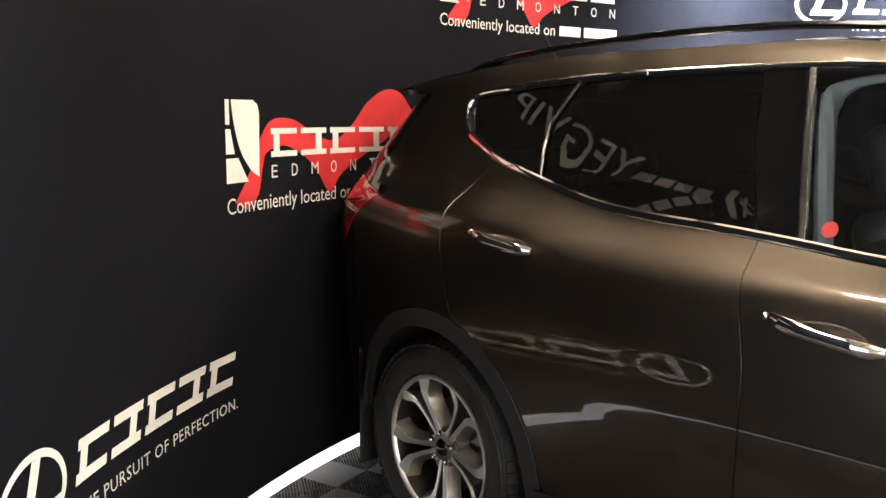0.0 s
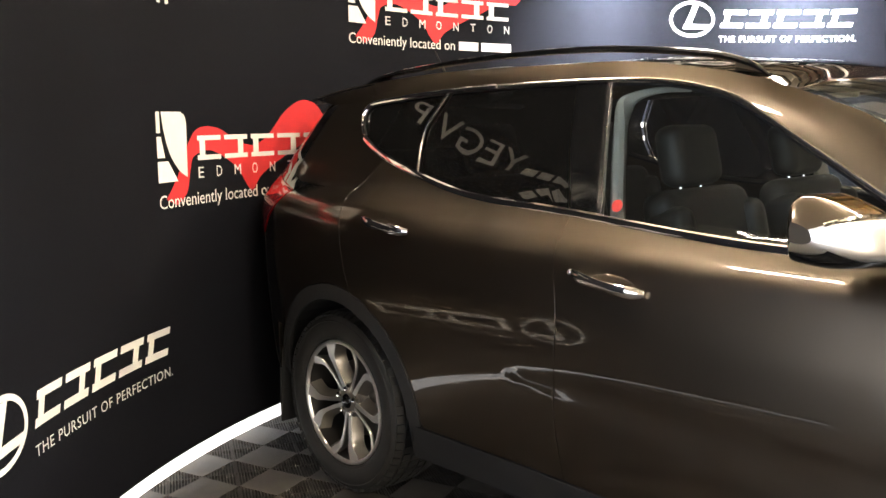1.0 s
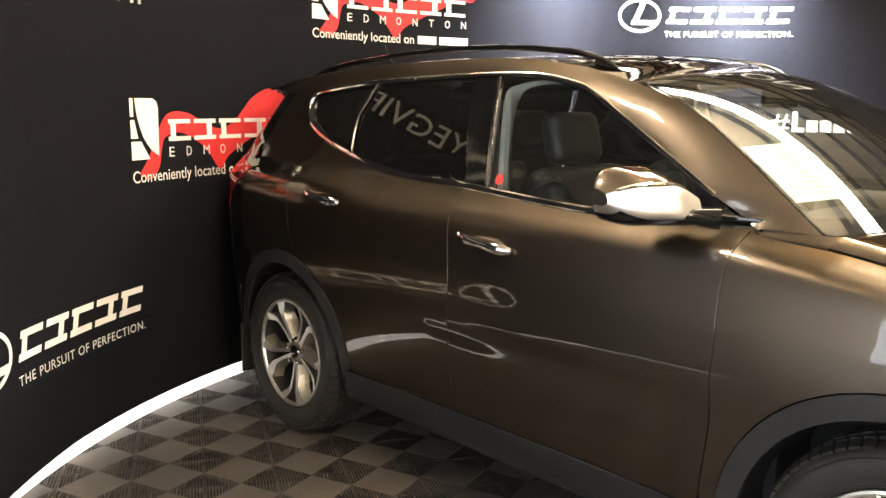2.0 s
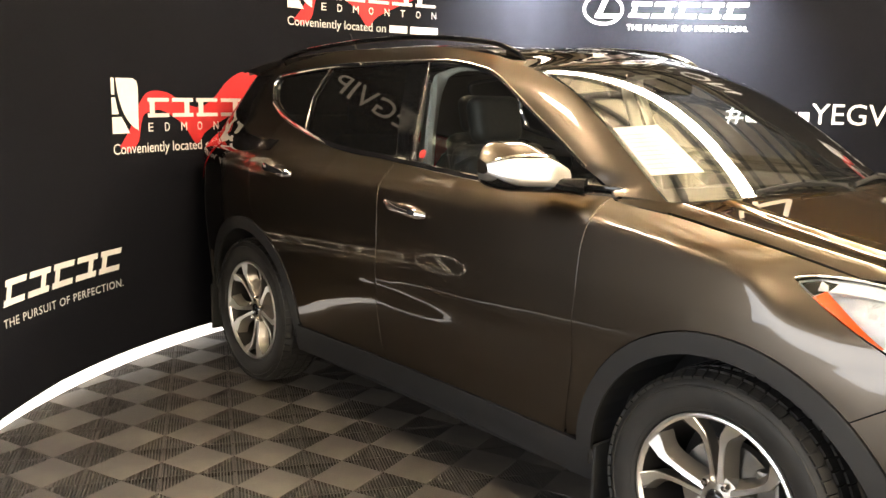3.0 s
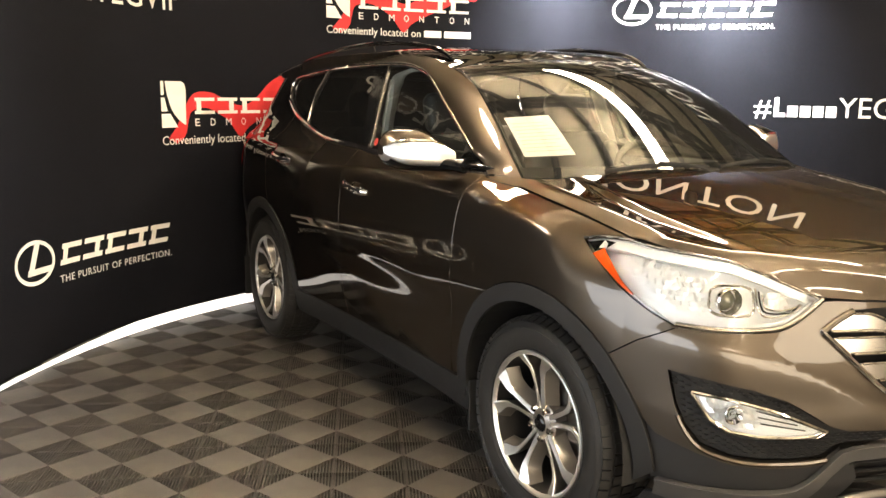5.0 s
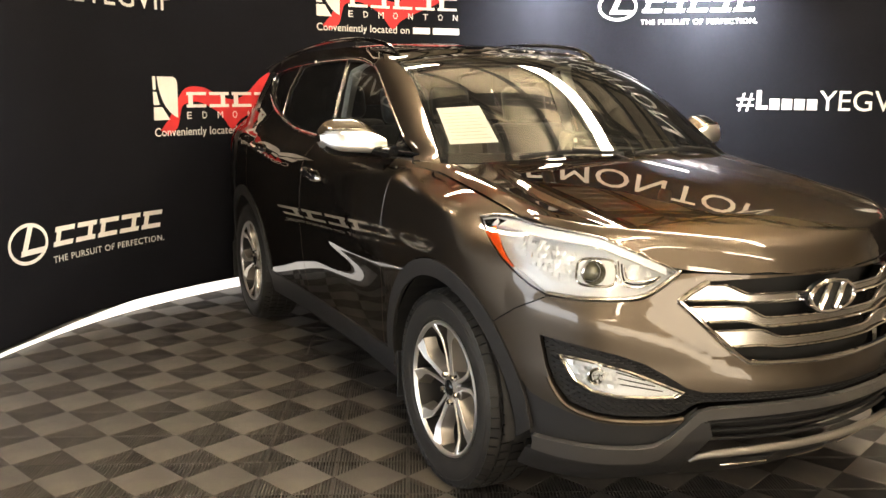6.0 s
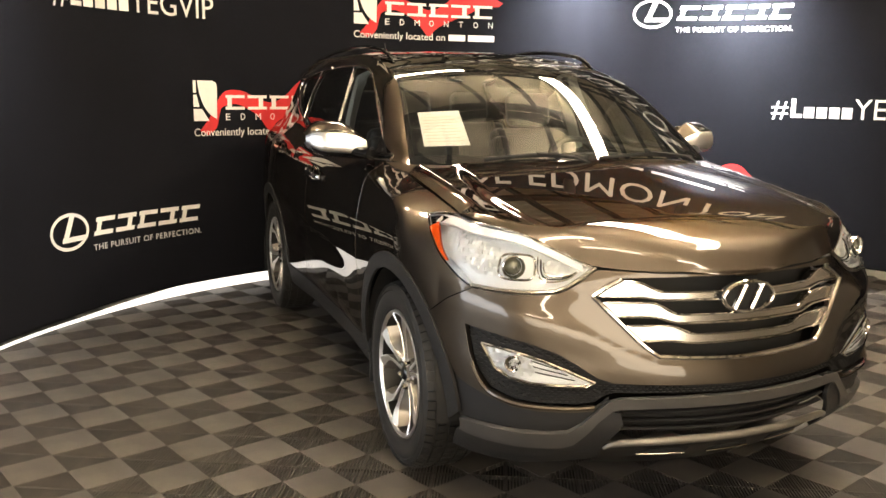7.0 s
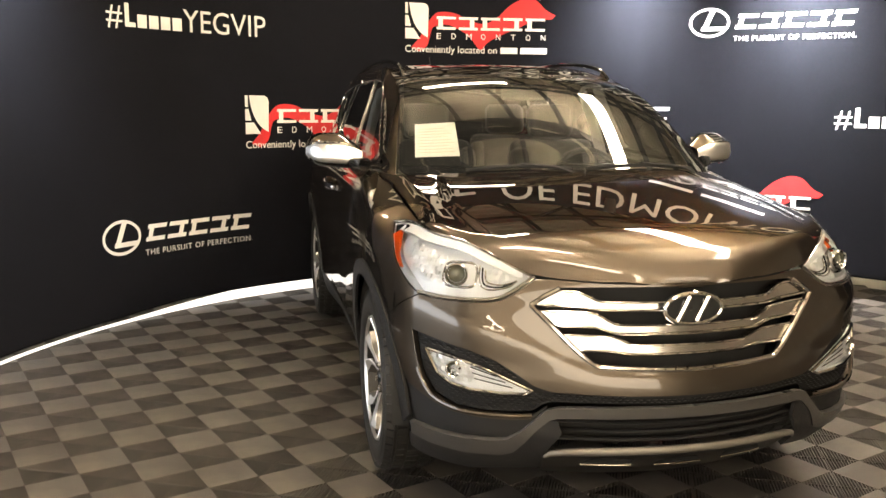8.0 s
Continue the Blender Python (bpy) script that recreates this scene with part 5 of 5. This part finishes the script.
# ---------------------------------------------------------------- mirrors, wipers, aerial
def mirror(side):
    e = new("wing_mirror")
    e.parent = car
    tagged(e, "bronze door mirror with chrome indicator strip and black base")
    # shell: a bright front face and a sloping top that meet in a crease
    section = [(-0.050, -0.066), (0.020, -0.072), (0.080, -0.060), (0.102, -0.036), (0.098, -0.006), (0.088, 0.022), (0.074, 0.036), (0.040, 0.054), (-0.005, 0.072), (-0.040, 0.078), (-0.056, 0.066), (-0.060, 0.0)]
    section = curved(section + section[:1], 2)[:-1]
    rings = []
    for i in range(19):
        t = i / 18
        y = 1.108 - 0.250 * t
        grow = max(0.30, (1 - (1 - min(1.0, t / 0.34)) ** 2.2) ** 0.5)
        slope = max(0.0, (t - 0.62) / 0.38) ** 1.3
        cz, cx = 1.266 - 0.006 * t, 0.585 + 0.085 * t
        ring = []
        for u, w in section:
            up = (1 - 0.62 * slope) if w > 0 else 1.0 - 0.15 * slope
            ring.append((cx + u * grow * (1 - 0.30 * slope), side * y, cz + w * grow * up * (1 + 0.10 * t) - 0.012 * slope))
        rings.append(ring)
    n = len(section)
    loft("shell", [[r[k % n] for k in range(12, n + 1)] for r in rings], PAINT, e, "bronze painted top of the mirror", flip=side < 0)
    loft("front_face", [[r[k] for k in range(0, 13)] for r in rings], ALLOY, e, "bright satin silver front of the mirror", flip=side < 0)
    bm = bmesh.new()
    bm.faces.new([bm.verts.new(p) for p in rings[-1]])
    part("shell_end", bm, BLACK_GLOSS, e)
    bm = bmesh.new()
    bm.faces.new([bm.verts.new(p) for p in rings[0]])
    part("shell_tip", bm, PAINT, e)
    strip = [Vector(r[12]) + Vector((0.002, side * 0.001, 0.001)) for r in rings[1:16]]
    part("indicator_strip", tube_bm(strip, 0.006, 8, radii=[0.003 + 0.004 * math.sin(math.pi * min(1, (i + 2) / 15)) for i in range(15)]), CHROME, e, "clear indicator strip", smooth=True)
    low = [[Vector(r[k]) + Vector((0.001, 0, -0.003)) for k in range(0, 6)] for r in rings[1:]]
    loft("lower_shell", low, BLACK_GLOSS, e, "black lower shell", flip=side > 0)
    part("mirror_glass", box_bm((0.006, 0.15, 0.105), (0.560, side * 0.985, 1.268), 0.002), CHROME, e, "mirror glass")
    part("arm", tube_bm([(0.70, side * 0.93, 1.222), (0.74, side * 0.89, 1.212), (0.80, side * 0.855, 1.208)], 0.028, 10, radii=[0.024, 0.022, 0.030], flat=1.2), BLACK_GLOSS, e, "black mirror arm", smooth=True)
    part("base_strip", tube_bm([body(x, z, side) + Vector((0, side * 0.010, 0.0)) for x, z in ((0.66, 1.200), (0.76, 1.205), (0.86, 1.203), (0.94, 1.192))], 0.014, 8, flat=0.8, radii=[0.006, 0.010, 0.010, 0.004]), BLACK_GLOSS, e, smooth=True)


for side in (-1, 1):
    mirror(side)
for v0, v1, t1 in ((-0.62, -0.02, 0.085), (0.06, 0.82, 0.075)):
    w = new("wiper")
    w.parent = car
    tagged(w, "black windscreen wiper lying at the foot of the glass")
    blade = [screen(v0 + (v1 - v0) * i / 10, 0.012 + t1 * math.sin(math.pi * i / 10) * 0.35) + Vector((0.010, 0, 0.010)) for i in range(11)]
    part("blade", tube_bm(blade, 0.009, 6, flat=0.6), DARK, w)
    arm = [ws_low(v1) + Vector((0.03, 0, -0.004)), screen(v1 - 0.1, 0.015) + Vector((0.016, 0, 0.016)), screen((v0 + v1) / 2, 0.040) + Vector((0.012, 0, 0.020))]
    part("arm", tube_bm(curved(arm, 5), 0.007, 6), DARK, w)
part("aerial", tube_bm([(-1.66, 0.0, 1.66), (-1.78, 0.0, 1.83)], 0.004, 6, radii=[0.006, 0.003]), DARK, car, "thin black roof aerial")


# ---------------------------------------------------------------- wheels
spoke_off = smoothly([(0.0, 0.0115), (0.3, 0.0165), (0.6, 0.0260), (0.74, 0.0345), (0.87, 0.0560), (1.0, 0.0790)])
spoke_half = smoothly([(0.0, 0.0090), (0.55, 0.0080), (0.70, 0.0115), (0.85, 0.0205), (1.0, 0.0285)])


def wheel_parts():
    """One wheel with its outside towards -y; its hub at the origin."""
    e = new("wheel")
    ident = Matrix.Identity(4)
    tyre_prof = [(0.250, -0.085), (0.262, -0.106), (0.285, -0.114), (0.315, -0.117), (0.340, -0.112), (0.356, -0.100), (0.3655, -0.082), (0.3685, -0.045), (0.370, 0.0), (0.3685, 0.045), (0.3655, 0.082), (0.356, 0.100), (0.335, 0.113), (0.30, 0.115), (0.262, 0.104), (0.243, 0.085)]
    tyre = part("tyre", lathe(tyre_prof, 72, ident), RUBBER, e, "black road tyre", smooth=True)
    # tread blocks
    bm = bmesh.new()
    for i in range(64):
        a = 2 * math.pi * i / 64
        for y, w, sh, rr in ((-0.094, 0.030, 0.0, 0.3625), (-0.052, 0.034, 0.3, 0.3695), (0.0, 0.044, 0.0, 0.371), (0.052, 0.034, 0.3, 0.3695), (0.094, 0.030, 0.0, 0.3625)):
            b = a + sh * 2 * math.pi / 64
            tilt = -0.42 if y < -0.09 else 0.42 if y > 0.09 else 0.0
            m = Matrix.Rotation(-b, 4, "Y") @ Matrix.Translation((rr, y, 0)) @ Matrix.Rotation(tilt, 4, "Z") @ Matrix.Diagonal((0.009, w, 0.0285, 1))
            bmesh.ops.create_cube(bm, size=1, matrix=m)
    part("tread", bm, RUBBER, tyre)
    for r, y in ((0.335, -0.1135), (0.272, -0.1075)):
        part("sidewall_ring", lathe([(r - 0.003, y), (r, y - 0.003), (r + 0.003, y)], 64, ident), RUBBER, tyre)
    rim = part("rim", lathe([(0.256, -0.098), (0.254, -0.106), (0.247, -0.108), (0.241, -0.104), (0.238, -0.096)], 72, ident), ALLOY, e, "machined alloy rim", smooth=True)
    part("barrel", lathe([(0.239, -0.098), (0.232, -0.06), (0.222, 0.0), (0.205, 0.07), (0.05, 0.08)], 48, ident), BARREL, rim, smooth=True)
    # ten spokes in five pairs, broad at the rim, with a polished face on a darker body
    for i in range(5):
        for k in (-1, 1):
            mid = radians(90 + 72 * i)
            bmf, bmb = bmesh.new(), bmesh.new()
            face, back = [], []
            for j in range(15):
                t = j / 14
                r = 0.045 + 0.196 * t
                off = k * spoke_off(t) / r
                half = spoke_half(t)
                y = -0.068 - 0.030 * t ** 0.7 + 0.006 * math.sin(math.pi * t)
                c, s = math.cos(mid + off), math.sin(mid + off)
                rad, tan = Vector((c, 0, s)), Vector((-s, 0, c))
                q = rad * r + Vector((0, y, 0))
                lean = 0.28 * k
                face.append([bmf.verts.new(q + tan * w + Vector((0, d + lean * w, 0))) for w, d in ((-half, 0.004), (-half * 0.85, -0.001), (half * 0.85, -0.001), (half, 0.004))])
                back.append([bmb.verts.new(q + tan * w + Vector((0, d, 0))) for w, d in ((-half * 1.0, 0.0045), (half * 1.0, 0.0045), (half * 0.6 if k < 0 else half + 0.020, 0.050), (-half - 0.020 if k < 0 else -half * 0.6, 0.050))])
            for a, b in zip(face, face[1:]):
                for m in range(3):
                    bmf.faces.new((a[m], a[m + 1], b[m + 1], b[m]))
            for a, b in zip(back, back[1:]):
                for m in range(4):
                    bmb.faces.new((a[m], a[(m + 1) % 4], b[(m + 1) % 4], b[m]))
            sp = part("spoke", bmb, GUNMETAL, e, smooth=True)
            part("spoke_face", bmf, ALLOY, sp, "machined spoke face", smooth=True)
        # lug nut
        a = radians(90 + 36 + 72 * i)
        m = Matrix.Translation((0.054 * math.cos(a), -0.070, 0.054 * math.sin(a)))
        part("lug_nut", lathe([(0.001, -0.018), (0.009, -0.017), (0.0125, -0.010), (0.0125, 0.012)], 6, m), CHROME, e)
    part("hub", lathe([(0.032, -0.078), (0.052, -0.070), (0.070, -0.062), (0.072, -0.03), (0.06, 0.03)], 32, ident), GUNMETAL, e, smooth=True)
    part("hub_cap", lathe([(0.001, -0.088), (0.018, -0.087), (0.027, -0.083), (0.031, -0.076)], 32, ident), BLACK_GLOSS, e, "black hub cap", smooth=True)
    part("brake_disc", lathe([(0.06, -0.012), (0.155, -0.012), (0.158, -0.004), (0.158, 0.014), (0.06, 0.014)], 48, ident), STEEL, e, "grey steel brake disc", smooth=False)
    bm = bmesh.new()
    box_bm((0.075, 0.07, 0.15), (0.135, -0.005, 0.03), 0.012, bm=bm)
    part("brake_caliper", bm, STEEL, e)
    return e


first = wheel_parts()
first.parent = car
first.matrix_basis = pose(1.35, -0.80, 0.372, 0, -5)
for x, side in ((-1.35, -1), (1.35, 1), (-1.35, 1)):
    w = copy_thing(first, pose(x, 0.80 * side, 0.372, 0, 36 if side < 0 else 10, 180 if side > 0 else 0))
    w.parent = car
part("mud_flap", box_bm((0.012, 0.22, 0.25), (-1.80, -0.80, 0.30), 0.004), DARK, car)
part("mud_flap", box_bm((0.012, 0.20, 0.20), (0.925, -0.80, 0.30), 0.004), DARK, car)

# ---------------------------------------------------------------- underside and cabin
part("underbody", box_bm((1.78, 1.62, 0.10), (0, 0, 0.27), 0.02), DARK, car, "black underbody")
part("underbody", box_bm((0.8, 0.98, 0.14), (1.42, 0, 0.30), 0.02), DARK, car)
part("underbody", box_bm((1.0, 1.0, 0.14), (-1.5, 0, 0.33), 0.02), DARK, car)
part("bulkhead", box_bm((0.04, 1.5, 0.85), (0.93, 0, 0.72), 0.01), DARK, car)
part("engine_cover", box_bm((1.0, 1.0, 0.5), (1.5, 0, 0.62), 0.05), DARK, car)
part("boot_floor", box_bm((1.3, 1.2, 0.06), (-1.5, 0, 0.78), 0.01), DARK, car)
part("tail_trim", box_bm((0.05, 1.3, 0.9), (-1.98, 0, 0.9), 0.01), DARK, car)
for side in (-1, 1):
    part("pillar_lining", tube_bm(curved([(-0.150, side * 0.725, 1.16), (-0.185, side * 0.68, 1.35), (-0.215, side * 0.625, 1.52), (-0.19, side * 0.595, 1.570), (-0.10, side * 0.590, 1.590), (0.0, side * 0.590, 1.592)], 4), 0.03, 8, flat=0.7, radii=[0.032] * 10 + [0.026, 0.021, 0.017, 0.014, 0.012, 0.011] + [0.010] * 5), BEIGE, car, "grey door pillar lining", smooth=True)
part("belt_strap", tube_bm([(-0.235, -0.70, 1.10), (-0.245, -0.67, 1.35), (-0.27, -0.62, 1.53)], 0.020, 6, flat=0.25), BEIGE, car)
dash = bmesh.new()
box_bm((0.50, 1.42, 0.16), (0.86, 0, 1.075), 0.05, 3, bm=dash)
box_bm((0.30, 0.36, 0.10), (0.70, 0.36, 1.14), 0.04, 3, bm=dash)
part("dashboard", dash, DASH, car, "dark grey dashboard", smooth=True)


def seat(x, y, tall=1.0):
    e = new("car_seat")
    e.parent = car
    tagged(e, "black leather car seat with headrest")
    part("cushion", box_bm((0.52, 0.52, 0.16), (x + 0.08, y, 0.68), 0.05, 3), LEATHER, e, smooth=True)
    lean = Matrix.Rotation(radians(-14), 4, "Y")
    part("backrest", box_bm((0.13, 0.50, 0.58), (x - 0.22, y, 1.0), 0.055, 3, lean), LEATHER, e, smooth=True)
    for k in (-1, 1):
        part("side_bolster", box_bm((0.15, 0.09, 0.50), (x - 0.185, y + k * 0.215, 0.99), 0.04, 3, lean), LEATHER, e, smooth=True)
    part("headrest", box_bm((0.105, 0.265, 0.20), (x - 0.315, y, 1.385), 0.045, 4, lean), LEATHER, e, "black leather headrest", smooth=True)
    for k in (-1, 1):
        part("headrest_post", tube_bm([(x - 0.295, y + k * 0.06, 1.24), (x - 0.31, y + k * 0.06, 1.33)], 0.006, 8), CHROME, e, smooth=True)


for y in (-0.37, 0.37):
    seat(0.18, y)
    seat(-0.72, y)
steer = new("steering_wheel")
steer.parent = car
m = Matrix.Translation((0.50, 0.37, 1.08)) @ Matrix.Rotation(radians(66), 4, "Y")
ring = [m @ Vector((0.185 * math.cos(a), 0.185 * math.sin(a), 0)) for a in [2 * math.pi * k / 36 for k in range(37)]]
part("steering_rim", tube_bm(ring, 0.016, 8), LEATHER, steer, smooth=True)
bm = bmesh.new()
for a in (0, 120, 240):
    tube_bm([m @ Vector((0, 0, -0.02)), m @ Vector((0.18 * math.cos(radians(a)), 0.18 * math.sin(radians(a)), 0))], 0.018, 6, bm=bm)
part("steering_spokes", bm, DASH, steer, smooth=True)
part("rear_view_mirror", box_bm((0.025, 0.24, 0.065), (0.50, 0.0, 1.535), 0.02, 3), BLACK_GLOSS, car, smooth=True)


# ---------------------------------------------------------------- paper behind the screen, and a sticker
def screen_patch(name, v0, v1, t0, t1, mat, parent, lift, label="", cat=""):
    return skin(name, [(v0, t0), (v1, t0), (v1, t1), (v0, t1)], screen, mat, parent, label, step=0.05, depth=0, gap=0, lift=lift)


paper = screen_patch("paper_sheet", -0.885, -0.615, 0.235, 0.545, PAPER, None, -0.060)
tagged(paper, "white paper sheet behind the windscreen", "paper")
for k in range(9):
    screen_patch("print_line", -0.865, -0.64 - 0.02 * (k % 3), 0.270 + 0.027 * k, 0.274 + 0.027 * k, PAPER_INK, paper, -0.0588)
sticker = part("sticker", lathe([(0.001, 0.0), (0.019, 0.0), (0.019, 0.001)], 24, Matrix.Translation(body(-0.110, 1.252, -1) + Vector((0, -0.0065 + 0.013, 0))) @ Matrix.Rotation(radians(-20), 4, "X")), STICKER, None)
tagged(sticker, "round red sticker on the front door glass", "sticker")

# ---------------------------------------------------------------- floor tiles
TP, TA = 0.2841, math.atan2(0.2573, 0.1205)
TU, TV = Vector((math.cos(TA), math.sin(TA))), Vector((math.sin(TA), -math.cos(TA)))
T0 = Vector((-0.1203, -2.2290))
floor = new("floor")
tagged(floor, "grey ribbed interlocking plastic floor tiles", "floor", kind="structure")


def tile_mesh():
    """One tile: a plain diamond in the middle, open ribs in the four corners."""
    h = TP / 2 - 0.0006
    verts, faces, mats = [], [], []

    def prism(poly, z0, z1, slot=0):
        b = len(verts)
        n = len(poly)
        verts.extend((x, y, z0) for x, y in poly)
        verts.extend((x, y, z1) for x, y in poly)
        faces.append(tuple(range(b + n, b + 2 * n)))
        mats.extend([slot] * (n + 1))
        for i in range(n):
            j = (i + 1) % n
            faces.append((b + i, b + j, b + n + j, b + n + i))

    d = h
    prism([(d, 0), (0, d), (-d, 0), (0, -d)], -0.018, 0.0)
    # in the corners: ribs along one side of the tile, open slots between them
    pitch, wide = TP / 23, 0.0050
    for i in range(-11, 12):
        o = i * pitch
        near = h - abs(o) - 0.001
        if h - near < 0.004:
            continue
        for sy in (1, -1):
            y0, y1 = sorted((sy * max(near, 0.0), sy * h))
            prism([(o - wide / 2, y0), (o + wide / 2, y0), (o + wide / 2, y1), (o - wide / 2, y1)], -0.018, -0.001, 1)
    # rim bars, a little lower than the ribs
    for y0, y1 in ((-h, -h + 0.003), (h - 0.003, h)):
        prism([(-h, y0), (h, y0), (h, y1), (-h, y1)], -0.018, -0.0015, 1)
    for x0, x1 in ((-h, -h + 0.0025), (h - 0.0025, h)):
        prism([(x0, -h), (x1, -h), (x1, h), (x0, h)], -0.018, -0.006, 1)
    me = bpy.data.meshes.new("tile")
    me.from_pydata(verts, [], faces)
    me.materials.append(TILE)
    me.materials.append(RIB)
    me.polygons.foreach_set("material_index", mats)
    me.update()
    return me


tile_data = tile_mesh()
# near-black sheet over the concrete, so the slots look deep in shade
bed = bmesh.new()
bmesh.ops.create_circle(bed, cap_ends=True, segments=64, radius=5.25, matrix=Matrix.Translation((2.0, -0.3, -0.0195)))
part("slot_shade_sheet", bed, SLOT, floor, "near-black sheet that stands for the shade under the open tiles")
spots = []
for i in range(-24, 25):
    for j in range(-24, 25):
        p = T0 + TU * (i + 0.5) * TP + TV * (j + 0.5) * TP
        if math.hypot(p.x - 2.0, p.y + 0.3) < 5.2:
            spots.append((math.hypot(p.x - 1.9, p.y + 1.9), p))
spots.sort(key=lambda q: q[0])
for _, p in spots[:300]:
    ob = new("tile", tile_data)
    ob.matrix_basis = pose(p.x, p.y, 0.0, 0, 0, math.degrees(TA))
    ob.parent = floor
base = [v.co.copy() for v in tile_data.vertices]
polys = [tuple(p.vertices) for p in tile_data.polygons]
vs, fs = [], []
turn = Matrix.Rotation(TA, 3, "Z")
base = [turn @ v for v in base]
for _, p in spots[300:]:
    o = len(vs)
    vs.extend((v.x + p.x, v.y + p.y, v.z) for v in base)
    fs.extend(tuple(k + o for k in f) for f in polys)
rest = mesh_object("far_tiles", vs, fs, [TILE, RIB], floor)
kinds = [p.material_index for p in tile_data.polygons]
rest.data.polygons.foreach_set("material_index", kinds * len(spots[300:]))
tagged(rest, "grey ribbed floor tiles further off", kind="stuff")
